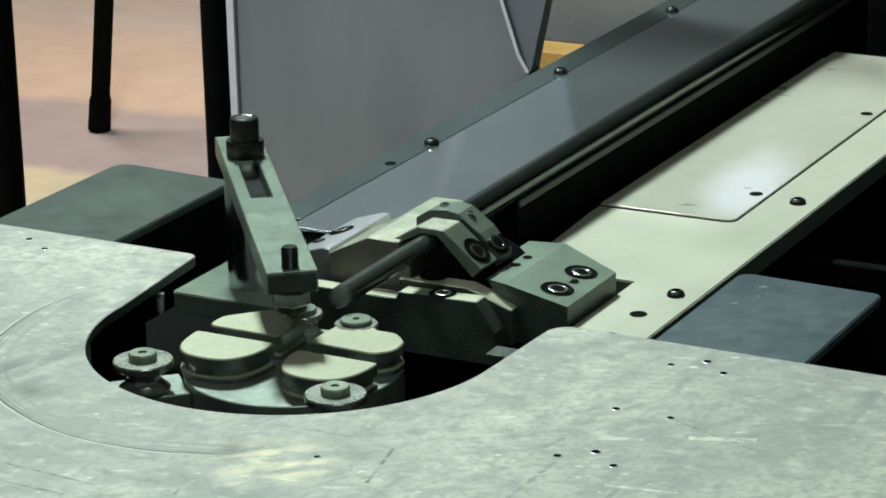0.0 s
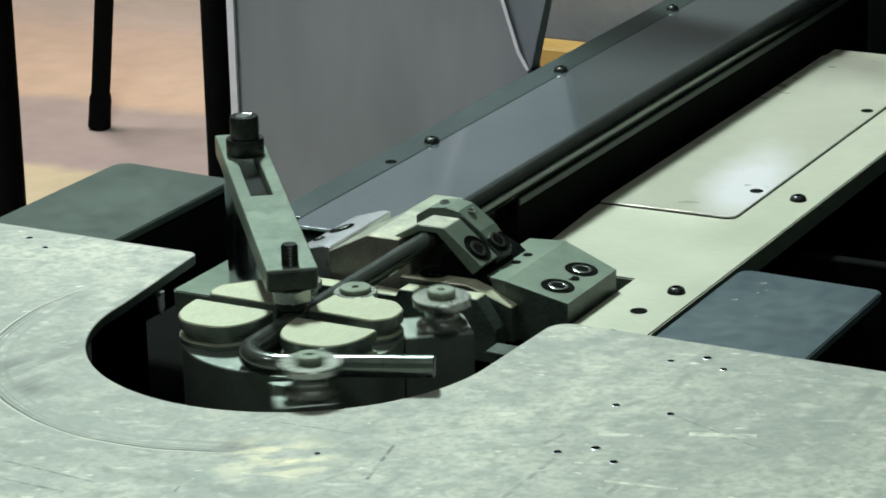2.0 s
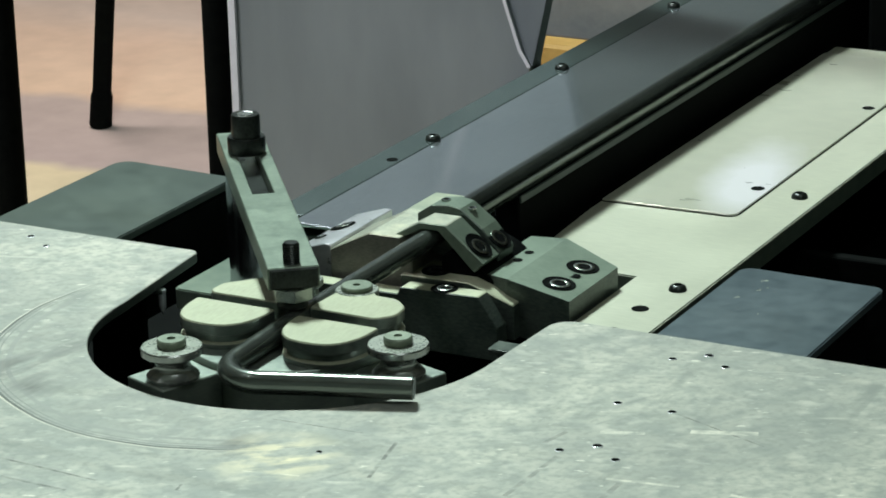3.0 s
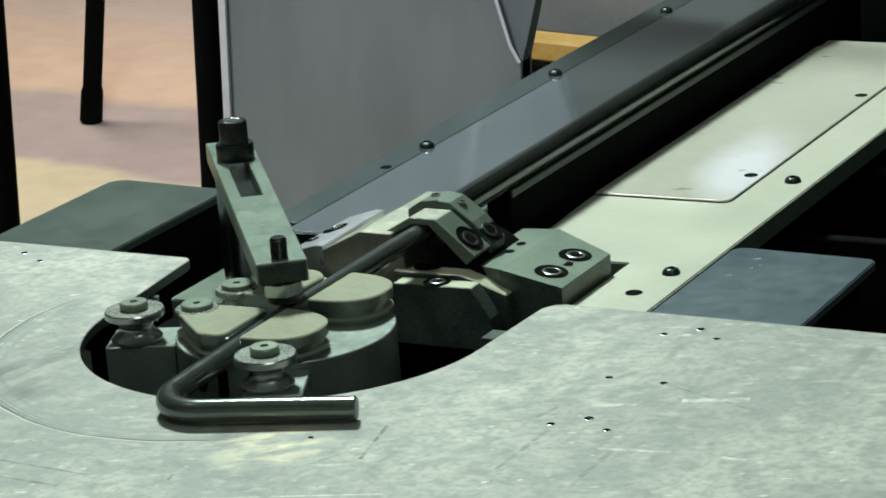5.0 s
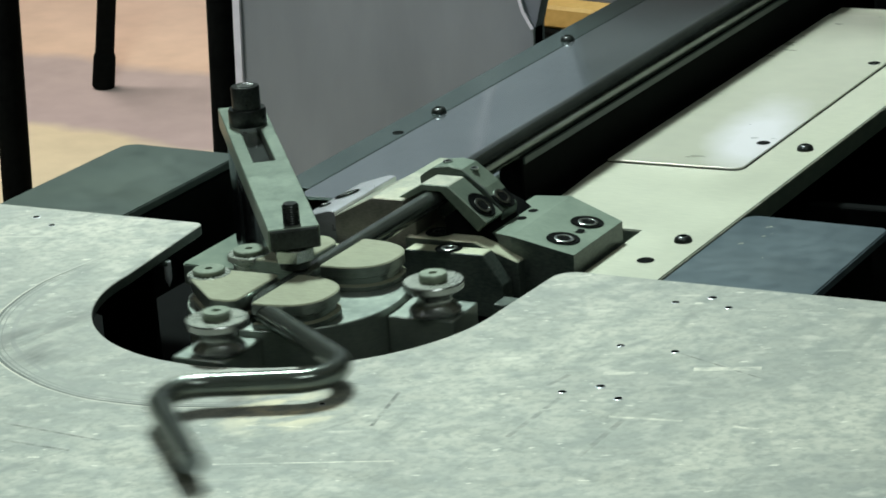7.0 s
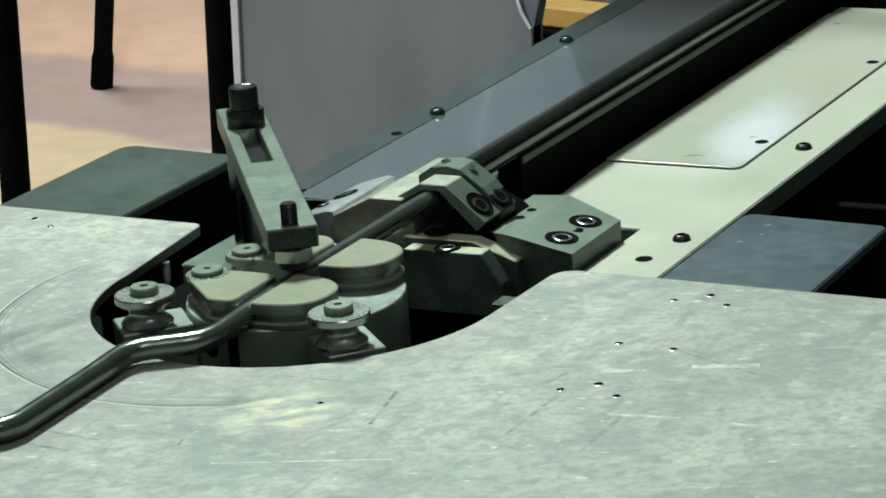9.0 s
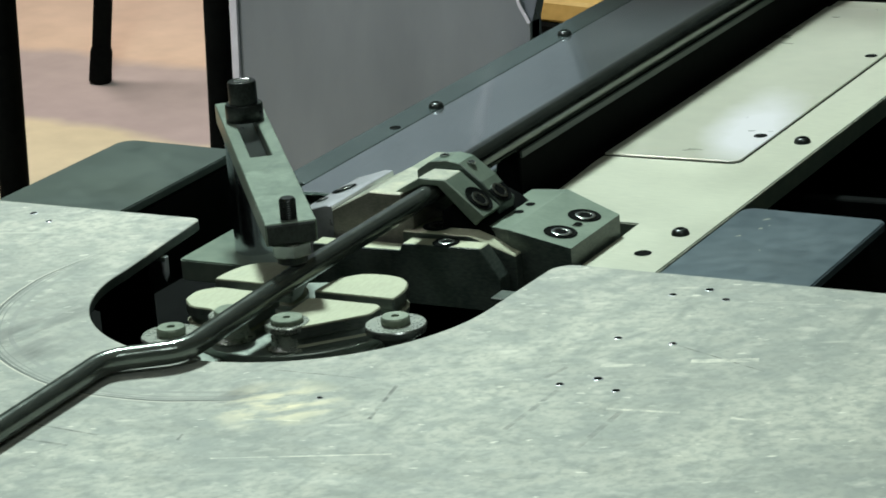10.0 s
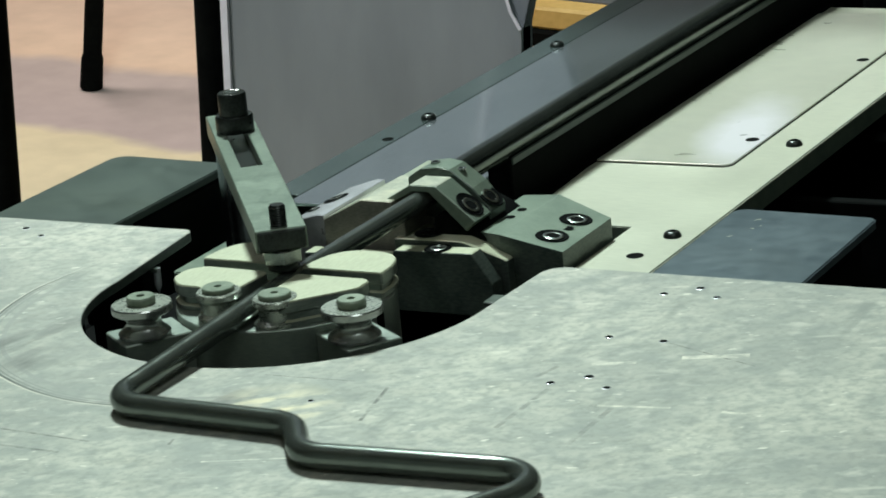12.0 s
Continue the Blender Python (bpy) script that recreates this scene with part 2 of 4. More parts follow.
def floor_concrete():
    """Worn concrete in uneven bands: pale yellow, a mauve-grey shadow painted in, beige beyond."""
    m, t, bs = nodes_of("concrete_floor")
    n, l = t.nodes, t.links
    tc, sp = n.new("ShaderNodeTexCoord"), n.new("ShaderNodeSeparateXYZ")
    l.new(tc.outputs["Object"], sp.inputs[0])
    wob, fine = n.new("ShaderNodeTexNoise"), n.new("ShaderNodeTexNoise")
    wob.inputs["Scale"].default_value, wob.inputs["Detail"].default_value = 2.6, 4
    fine.inputs["Scale"].default_value, fine.inputs["Detail"].default_value = 14, 7
    for x in (wob, fine):
        l.new(tc.outputs["Object"], x.inputs["Vector"])
    v = n.new("ShaderNodeMath")
    v.operation = "MULTIPLY_ADD"
    v.inputs[1].default_value = 0.25
    l.new(wob.outputs["Fac"], v.inputs[0])
    l.new(sp.outputs["Y"], v.inputs[2])
    mr = n.new("ShaderNodeMapRange")
    mr.inputs[1].default_value, mr.inputs[2].default_value = 2.4, 4.0
    l.new(v.outputs[0], mr.inputs[0])
    ramp = n.new("ShaderNodeValToRGB")
    e = ramp.color_ramp.elements
    e[0].position, e[0].color = 0.25, (0.582, 0.487, 0.330, 1)
    # the two mauve stops paint a broad shadow into the floor colour
    e[1].position, e[1].color = 0.275, (0.385, 0.302, 0.291, 1)
    for p, col in ((0.49, (0.416, 0.332, 0.310, 1)), (0.525, (0.645, 0.468, 0.349, 1)), (0.75, (0.686, 0.507, 0.398, 1)), (0.9, (0.624, 0.507, 0.446, 1))):
        x = e.new(p)
        x.color = col
    l.new(mr.outputs[0], ramp.inputs[0])
    fm = n.new("ShaderNodeMapRange")
    fm.inputs[3].default_value, fm.inputs[4].default_value = 0.8, 1.15
    l.new(fine.outputs["Fac"], fm.inputs[0])
    mul = n.new("ShaderNodeMixRGB")
    mul.blend_type = "MULTIPLY"
    mul.inputs[0].default_value = 1
    l.new(ramp.outputs[0], mul.inputs[1])
    l.new(fm.outputs[0], mul.inputs[2])
    l.new(mul.outputs[0], bs.inputs["Base Color"])
    bs.inputs["Roughness"].default_value = 0.7
    return m


TABLE = table_steel()
PLATE = metal("ground_plate_steel", (0.46, 0.465, 0.375), (0.56, 0.56, 0.45), 0.42, 0.3, 14, (1, 8, 1), 0.03)
def pale_patch(material, at, reach, colour, strength):
    """Paints a bright, paler patch with a soft uneven rim into the colour at a place on the surface; reach along x and
    y.
    """
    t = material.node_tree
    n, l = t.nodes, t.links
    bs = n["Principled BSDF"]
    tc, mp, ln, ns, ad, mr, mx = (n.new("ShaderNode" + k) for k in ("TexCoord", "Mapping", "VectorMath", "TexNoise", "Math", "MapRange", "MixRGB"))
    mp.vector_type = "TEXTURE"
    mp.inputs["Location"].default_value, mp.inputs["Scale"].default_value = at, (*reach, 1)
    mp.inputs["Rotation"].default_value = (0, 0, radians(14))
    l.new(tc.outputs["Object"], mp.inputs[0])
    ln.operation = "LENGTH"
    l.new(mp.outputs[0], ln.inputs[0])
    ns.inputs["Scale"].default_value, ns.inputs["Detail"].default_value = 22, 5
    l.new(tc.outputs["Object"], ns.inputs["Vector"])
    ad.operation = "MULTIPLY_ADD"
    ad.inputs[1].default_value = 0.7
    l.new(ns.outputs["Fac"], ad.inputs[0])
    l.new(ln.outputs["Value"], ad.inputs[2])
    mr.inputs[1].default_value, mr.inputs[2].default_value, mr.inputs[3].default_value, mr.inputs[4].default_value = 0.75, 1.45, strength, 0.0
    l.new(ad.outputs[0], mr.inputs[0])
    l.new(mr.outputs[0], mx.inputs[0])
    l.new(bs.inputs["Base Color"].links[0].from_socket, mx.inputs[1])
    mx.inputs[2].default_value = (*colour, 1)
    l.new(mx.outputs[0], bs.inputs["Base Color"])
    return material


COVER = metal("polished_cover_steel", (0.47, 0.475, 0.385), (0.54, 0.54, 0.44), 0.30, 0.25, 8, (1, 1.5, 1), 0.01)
# whitish soft-edged patch painted into the cover's base colour
pale_patch(COVER, (0.094, 0.455, -0.0232), (0.036, 0.095), (0.78, 0.75, 0.77), 1.0)
WING = metal("dark_green_wing_steel", (0.040, 0.056, 0.049), (0.064, 0.084, 0.072), 0.42, 0.35, 16, (1, 1, 1), 0.06, 0.2, (0.10, 0.12, 0.085))
FLANGE = metal("folded_flange_steel", (0.17, 0.23, 0.22), (0.24, 0.30, 0.29), 0.20, 0.85, 12, (6, 1, 1), 0.02)
GREEN = metal("dull_green_steel", (0.10, 0.14, 0.11), (0.17, 0.21, 0.16), 0.42, 0.4, 16, (1, 1, 1), 0.06)
BLUEGREY = metal("blue_grey_steel", (0.085, 0.115, 0.135), (0.13, 0.165, 0.185), 0.36, 0.5, 16, (1, 1, 1), 0.05, 0.2, (0.16, 0.19, 0.2))
RAIL = metal("bright_rail_steel", (0.54, 0.60, 0.64), (0.62, 0.68, 0.72), 0.13, 0.9, 12, (6, 1, 1), 0.02)
BLOCK = metal("machined_block_steel", (0.30, 0.34, 0.27), (0.44, 0.46, 0.35), 0.38, 0.55, 40, (1, 6, 1), 0.06, 0.45, (0.48, 0.49, 0.36))
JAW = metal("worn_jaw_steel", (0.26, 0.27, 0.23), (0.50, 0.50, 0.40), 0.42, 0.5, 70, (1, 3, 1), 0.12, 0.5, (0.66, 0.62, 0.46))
RAMP = metal("bright_ramp_steel", (0.52, 0.52, 0.54), (0.66, 0.66, 0.70), 0.3, 0.6, 40, (1, 4, 1), 0.05)
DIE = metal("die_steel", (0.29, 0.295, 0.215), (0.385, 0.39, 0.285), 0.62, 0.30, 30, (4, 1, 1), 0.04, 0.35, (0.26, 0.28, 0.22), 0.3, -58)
BASE = metal("turret_steel", (0.27, 0.315, 0.285), (0.40, 0.445, 0.39), 0.36, 0.7, 40, (1, 1, 6), 0.06, 0.3, (0.2, 0.22, 0.19))
ROLLER = metal("turned_roller_steel", (0.38, 0.41, 0.36), (0.54, 0.56, 0.49), 0.28, 0.75, 80, (1, 1, 8), 0.06, 0.3, (0.2, 0.21, 0.22))
ARM = metal("ground_arm_steel", (0.15, 0.19, 0.155), (0.23, 0.275, 0.22), 0.38, 0.5, 50, (1, 1, 1), 0.06, 0.35, (0.11, 0.14, 0.11))
POST = metal("chromed_post_steel", (0.62, 0.63, 0.68), (0.74, 0.75, 0.82), 0.18, 1.0, 30, (1, 1, 1), 0.02)
DARK = metal("black_oxide_steel", (0.012, 0.014, 0.013), (0.035, 0.042, 0.038), 0.3, 0.5, 90, (1, 1, 1), 0.05)
# black paint; on bore discs and screens it paints in the dark of openings
BLACK = metal("black_paint_and_shade", (0.002, 0.0025, 0.0025), (0.005, 0.006, 0.0055), 0.75, 0.0, 20, (1, 1, 1), 0.05, gloss=0.03)
SCREW = metal("bright_screw_steel", (0.42, 0.45, 0.43), (0.6, 0.63, 0.60), 0.22, 1.0, 120, (1, 1, 1), 0.05)
ROD = metal("oiled_rod_steel", (0.175, 0.197, 0.182), (0.225, 0.25, 0.225), 0.20, 0.82, 35, (5, 0.7, 5), 0.04, 0.15, (0.06, 0.068, 0.07))
# darker die copy: the shade of the sides put into the colour
DIESHADE = metal("die_shaded_side", (0.16, 0.185, 0.17), (0.26, 0.285, 0.255), 0.30, 0.75, 40, (1, 1, 5), 0.04)
PAD = metal("pad_top_steel", (0.37, 0.385, 0.275), (0.53, 0.54, 0.39), 0.46, 0.3, 50, (1, 5, 1), 0.06, 0.4, (0.26, 0.28, 0.21))
# dark tone that paints shade on block sides; also some small dark parts
DARKTONE = metal("dark_tone_steel", (0.055, 0.072, 0.064), (0.125, 0.150, 0.130), 0.34, 0.5, 45, (1, 1, 3), 0.06, 0.3, (0.12, 0.145, 0.115))
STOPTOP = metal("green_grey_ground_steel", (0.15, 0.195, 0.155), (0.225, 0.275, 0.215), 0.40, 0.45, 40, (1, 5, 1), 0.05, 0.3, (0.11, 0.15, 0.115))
# darker copy of the worn jaw steel, shade put into its colour
JAWSHADE = metal("worn_jaw_shaded_side", (0.17, 0.165, 0.14), (0.29, 0.28, 0.235), 0.42, 0.4, 60, (1, 1, 3), 0.12, 0.5, (0.10, 0.10, 0.085))
NECK = metal("polished_neck_steel", (0.30, 0.315, 0.30), (0.48, 0.49, 0.475), 0.24, 0.85, 80, (1, 1, 8), 0.05)
HEAD = metal("pin_head_steel", (0.15, 0.185, 0.14), (0.25, 0.285, 0.22), 0.4, 0.4, 60)
TUBE = metal("polished_tube_steel", (0.10, 0.115, 0.105), (0.16, 0.18, 0.165), 0.20, 0.9, 35, (5, 0.7, 5), 0.03)
RODEND = metal("sawn_rod_end", (0.22, 0.25, 0.26), (0.32, 0.35, 0.36), 0.5, 0.5, 200, (1, 1, 1), 0.1)
PANEL = metal("grey_cabinet_panel", (0.265, 0.29, 0.315), (0.335, 0.365, 0.395), 0.36, 0.3, 4, (1, 1, 0.3), 0.01)
SEAM = metal("white_edge_strip", (0.75, 0.73, 0.78), (0.85, 0.83, 0.88), 0.4, 0.0, 20)
FLOORM = floor_concrete()
WALLM = metal("hall_wall_paint", (0.30, 0.33, 0.31), (0.36, 0.39, 0.37), 0.8, 0.0, 2)
YELLOW = metal("yellow_crate_paint", (0.55, 0.36, 0.10), (0.68, 0.48, 0.16), 0.6, 0.0, 10)
BLUE = metal("blue_grey_paint", (0.27, 0.31, 0.36), (0.34, 0.38, 0.43), 0.5, 0.0, 10)


# ---- mesh helpers ----
def part(name, bm, material, parent=None, label="", smooth=35):
    """Links a bmesh as one mesh object under a thing or a part."""
    me = bpy.data.meshes.new(name)
    bmesh.ops.recalc_face_normals(bm, faces=bm.faces)
    for f in bm.faces:
        f.smooth = True
    for e in bm.edges:
        if len(e.link_faces) == 2:
            e.smooth = e.calc_face_angle(0) < radians(smooth)
    bm.to_mesh(me)
    bm.free()
    me.materials.append(material)
    ob = new(name, me)
    ob.parent = parent
    if label:
        ob["label"] = label
    return ob


def holder(name, label, category, at=(0, 0, 0), group="", kind=""):
    e = new(name)
    e.empty_display_size = 0.02
    e.location = at
    return tagged(e, label, category, group, kind)


def bev(bm, w, seg=1, angle=30):
    if w:
        es = [e for e in bm.edges if len(e.link_faces) == 2 and e.calc_face_angle(0) > radians(angle)]
        bmesh.ops.bevel(bm, geom=es, offset=w, segments=seg, affect="EDGES", clamp_overlap=True)
    return bm


def box(x0, x1, y0, y1, z0, z1, w=0.0008, bm=None):
    bm = bm or bmesh.new()
    m = Matrix.LocRotScale(((x0 + x1) / 2, (y0 + y1) / 2, (z0 + z1) / 2), None, (x1 - x0, y1 - y0, z1 - z0))
    bmesh.ops.create_cube(bm, size=1, matrix=m)
    return bev(bm, w)


def rounded(points, seg=6):
    """An outline whose corners (x, y, radius) are rounded."""
    out, n = [], len(points)
    for i, (x, y, r) in enumerate(points):
        p = Vector((x, y))
        if r <= 0:
            out.append(p)
            continue
        a = (Vector(points[i - 1][:2]) - p)
        b = (Vector(points[(i + 1) % n][:2]) - p)
        half = a.angle(b) / 2
        r = min(r, 0.48 * min(a.length, b.length) * math.tan(half))
        cut = r / math.tan(half)
        c = p + (a.normalized() + b.normalized()).normalized() * (r / math.sin(half))
        s = p + a.normalized() * cut - c
        turn = math.pi - 2 * half
        if a.x * b.y - a.y * b.x > 0:
            turn = -turn
        for k in range(seg + 1):
            q = Matrix.Rotation(turn * k / seg, 2) @ s
            out.append(c + q)
    return out


def slab(outline, z0, z1, w=0.0, seg=2):
    """An upright prism over an outline, its rim softened by w."""
    bm = bmesh.new()
    vs = [bm.verts.new((p[0], p[1], z0)) for p in outline]
    f = bm.faces.new(vs)
    up = bmesh.ops.extrude_face_region(bm, geom=[f])["geom"]
    top = [v for v in up if isinstance(v, bmesh.types.BMVert)]
    bmesh.ops.translate(bm, vec=(0, 0, z1 - z0), verts=top)
    if w:
        rim = [e for e in bm.edges if abs(e.verts[0].co.z - e.verts[1].co.z) < 1e-6]
        bmesh.ops.bevel(bm, geom=rim, offset=w, segments=seg, affect="EDGES", clamp_overlap=True)
    return bm


def lathe(profile, seg=40, m=None):
    """A body of revolution about z from (radius, height) pairs."""
    bm = bmesh.new()
    rings = []
    for r, z in profile:
        if r < 1e-6:
            rings.append([bm.verts.new((0, 0, z))])
        else:
            rings.append([bm.verts.new((r * math.cos(2 * math.pi * k / seg), r * math.sin(2 * math.pi * k / seg), z)) for k in range(seg)])
    for a, b in zip(rings, rings[1:]):
        for k in range(seg):
            j = (k + 1) % seg
            vs = [a[k % len(a)], a[j % len(a)], b[j % len(b)], b[k % len(b)]]
            vs = list(dict.fromkeys(vs))
            if len(vs) > 2:
                bm.faces.new(vs)
    for ring in (rings[0], rings[-1]):
        if len(ring) > 1:
            bm.faces.new(ring)
    if m is not None:
        bmesh.ops.transform(bm, matrix=m, verts=bm.verts)
    return bm


def arc(cx, cy, r, a0, a1, n):
    return [(cx + r * math.cos(radians(a0 + (a1 - a0) * k / n)), cy + r * math.sin(radians(a0 + (a1 - a0) * k / n))) for k in range(n + 1)]


def turned(normal):
    """The rotation that takes z to the given normal."""
    return Vector((0, 0, 1)).rotation_difference(Vector(normal)).to_matrix().to_4x4()


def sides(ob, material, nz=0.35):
    """Top faces keep their steel, the other faces take a side tone that mostly paints in shade."""
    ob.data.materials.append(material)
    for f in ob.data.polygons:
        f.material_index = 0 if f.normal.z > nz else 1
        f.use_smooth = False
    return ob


def cap_screw(parent, at, r=0.009, h=0.004, normal=(0, 0, 1), well=0.0, dark=False, name="cap_screw"):
    """A socket head screw; with well, it sits on a black disc of that radius that paints the counterbore's shade."""
    m = Matrix.Translation(at) @ turned(normal)
    if well:
        part("counterbore", lathe([(well, 0.0002), (well - 0.0004, 0.0006), (well - 0.0008, 0.0004), (0, 0.0004)], 32, m), BLACK, parent)
        r, h = well * 0.62, 0.0013
        m = m @ Matrix.Translation((well * 0.12, -well * 0.10, 0))
    s = part(name, lathe([(r * 0.99, 0), (r, h * 0.85), (r * 0.93, h), (r * 0.68, h), (r * 0.66, h * 0.95), (r * 0.63, h * 0.4), (0, h * 0.35)], 28, m), DARK if dark else SCREW, parent)
    part("socket", lathe([(r * 0.64, h * 0.95), (r * 0.64, h * 0.96), (0, h * 0.96)], 6, m), BLACK, s)
    return s

# ---- setting ----
tagged(part("floor", box(-7, 5, -4, 8, -0.95, -0.9, 0), FLOORM), "beige worn concrete workshop floor with a yellowish band and a painted mauve shadow band", "floor", kind="structure")
for nm, b in (("wall_north", (-7, 5, 8, 8.2, -0.9, 3.8)), ("wall_west", (-7.2, -7, -4, 8.2, -0.9, 3.8)), ("wall_south", (-7, 5, -4.2, -4, -0.9, 3.8)), ("wall_east", (5, 5.2, -4, 8.2, -0.9, 3.8))):
    tagged(part(nm, box(*b, 0), WALLM), "plain grey painted workshop wall", "wall", kind="structure")
tagged(part("ceiling", box(-7.2, 5.2, -4.2, 8.2, 3.8, 3.9, 0), WALLM), "plain grey workshop ceiling", "ceiling", kind="structure")

# ---- machine body and table ----
body = holder("machine_base", "black painted steel base standing on the workshop floor", "machine base")
part("pedestal", box(-0.26, 0.45, -0.40, 1.10, -0.90, -0.42, 0.006), BLACK, body)
part("plinth", box(-0.32, 0.52, -0.46, 1.18, -0.90, -0.84, 0.006), BLACK, body)
part("cradle_rail", box(-0.22, 0.40, -0.30, -0.22, -0.4198, -0.37, 0.004), BLACK, body)
part("cradle_rail", box(-0.22, 0.40, 0.86, 0.94, -0.4198, -0.37, 0.004), BLACK, body)
head = holder("tilting_head_housing", "black painted steel housing that tilts with the bending table", "machine")
# black sheets added below the table so that the cut-out stays dark
part("dark_screen", box(-0.235, -0.225, -0.45, 0.105, -0.13, -0.0068, 0.001), BLACK, head)
part("dark_screen", box(-0.2248, -0.183, 0.113, 0.117, -0.13, -0.008, 0.0005), BLACK, head)
part("dark_screen", box(-0.235, 0.3, 0.42, 0.43, -0.13, -0.058, 0.001), BLACK, head)
part("bed", box(-0.34, 0.75, -0.58, 1.25, -0.33, -0.13, 0.004), BLACK, head)
part("feed_housing", box(0.035, 0.75, 0.845, 1.25, -0.13, 0.16, 0.004), BLACK, head)
# added black box that hides the bright floor behind the cut-out
part("bed_screen", box(-0.48, -0.342, -0.5, 0.42, -0.33, -0.131, 0.002), BLACK, head)
sp = part("side_wall", box(0.30, 0.308, 0.14, 0.84, -0.129, -0.030, 0.001), DARK, head, "dark grey side wall")
part("wall_slot", box(0.2985, 0.3005, 0.383, 0.386, -0.075, -0.055, 0.0003), BLACK, sp)
part("channel_wall", box(-0.05, -0.044, 0.26, 0.84, -0.13, -0.034, 0.001), BLACK, head)

outline = [(-0.75, 0.111), *[tuple(p) for p in rounded([(-0.75, 0.111, 0), (-0.1375, 0.111, 0.006), (-0.1268, 0.01, 0)])[1:-1]],
           *arc(-0.0047, 0.010, 0.122, 180, 360, 64),
           *[tuple(p) for p in rounded([(0.1173, 0.01, 0), (0.1205, 0.0895, 0.014), (0.75, 0.0895, 0)])[1:-1]],
           (0.75, 0.0895), (0.75, -0.60), (-0.75, -0.60)]
table = holder("bending_table", "worn bare steel table plate with a round cut-out", "work table")
top = part("table_plate", slab(outline, -0.0065, 0.0, 0.0005, 1), TABLE, table)
# the plate's edge takes the dark tone
top.data.materials.append(DARKTONE)
for f in top.data.polygons:
    f.material_index = 0 if f.normal.z > 0.3 else 1


def hole(parent, x, y, z, r=0.0032, name="screw_hole"):
    """A flat black disc that paints a bore's shade; on the table it has a worn bright rim."""
    h = part(name, lathe([(r * 1.05, 0.0), (r, 0.0002), (r * 0.9, 0.00005), (0, 0.00004)], 20, Matrix.Translation((x, y, z))), BLACK, parent)
    if parent is table:
        part("rim", lathe([(r * 1.28, 0.00002), (r * 1.2, 0.00016), (r * 1.06, 0.00022), (r * 1.02, 0.0001), (r * 1.02, -0.0005)], 20, Matrix.Translation((x, y, z))), RAMP, h, "worn bright rim")
    return h


for x in (0.2065, 0.238):
    for y in (0.056, -0.017, -0.089):
        hole(table, x, y, 0.0, 0.0020)
for x, y, r in ((0.223, 0.069, 0.0027), (0.222, -0.076, 0.0028), (-0.2316, 0.0804, 0.0023), (-0.252, 0.0925, 0.0026), (-0.279, 0.078, 0.0023), (0.0953, -0.1425, 0.0018)):
    hole(table, x, y, 0.0, r * 0.85)
peg = tagged(part("stop_pin", lathe([(0.0, -0.0235), (0.0010, -0.021), (0.0021, -0.0185), (0.0023, -0.016), (0.0023, -0.0068), (0, -0.0068)], 20, Matrix.Translation((-0.1300, 0.056, 0.0))), RAMP), "thin bright steel pin under the table rim", "pin")
part("pin_lug", box(-0.138, -0.1285, 0.0535, 0.0585, -0.0095, -0.0066, 0.0004), DARKTONE, peg)

# ---- bed plate, side plates, right plate with cover ----
bed_plate = tagged(part("bed_plate", slab(rounded([(-0.182, 0.146, 0.004), (-0.02, 0.146, 0.004), (-0.02, 0.42, 0.004), (-0.182, 0.42, 0.004)]), -0.056, -0.042, 0.0008), GREEN), "dull green-grey steel bed plate under the post", "plate")
wings = []
for pts, z, mat, br, lab in (([(-0.312, 0.1135, 0.002), (-0.2135, 0.1175, 0.002), (-0.2135, 0.2765, 0.008), (-0.310, 0.2820, 0.012)], -0.008, WING, (-0.237, -0.2145, 0.122, 0.27, -0.075, -0.0145), "flat dull green steel wing plate beside the feed bed"),
                             ([(0.1705, 0.0915, 0.002), (0.2635, 0.0915, 0.002), (0.2635, 0.2445, 0.006), (0.1705, 0.2478, 0.009)], -0.0105, BLUEGREY, (0.178, 0.256, 0.10, 0.235, -0.09, -0.017), "flat scratched blue-grey steel wing plate beside the pale plate")):
    wing = holder("wing_plate", lab, "plate", group="wing plates")
    wings.append(wing)
    part("plate", slab(rounded(pts), z - 0.006, z, 0.0008), mat, wing)
    part("bracket", box(*br, 0.002), BLACK, wing, "dark steel bracket")
    if mat is BLUEGREY:
        for x, y, k in ((0.190, 0.225, 0.0050), (0.194, 0.208, 0.0035), (0.186, 0.191, 0.0042), (0.198, 0.215, 0.0020), (0.210, 0.170, 0.0018)):
            part("scratch", slab(rounded([(x, y, 0.0002), (x + k, y + k * 0.7, 0.0002), (x + k * 0.8, y + k * 0.9, 0.0002)], 2), z, z + 0.00012), PLATE, wing, "bare metal scratch")

rp = holder("feed_side_plate", "long pale ground steel plate beside the feed channel", "plate")
sides(part("plate", slab([(0.1005, 0.088), (0.1505, 0.088), (0.1505, 0.828), (0.0145, 0.828), (0.0145, 0.36), (0.022, 0.242), (0.1005, 0.242)], -0.040, -0.025, 0.0008), PLATE, rp), GREEN, 0.8)
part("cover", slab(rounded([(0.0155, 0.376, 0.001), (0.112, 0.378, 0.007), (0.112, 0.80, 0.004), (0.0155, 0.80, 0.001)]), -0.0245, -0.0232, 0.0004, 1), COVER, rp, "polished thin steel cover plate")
part("cover_gap", slab(rounded([(0.0155, 0.3754, 0.001), (0.1127, 0.3772, 0.008), (0.1127, 0.803, 0.004), (0.0155, 0.803, 0.001)]), -0.0252, -0.0247, 0), BLACK, rp)


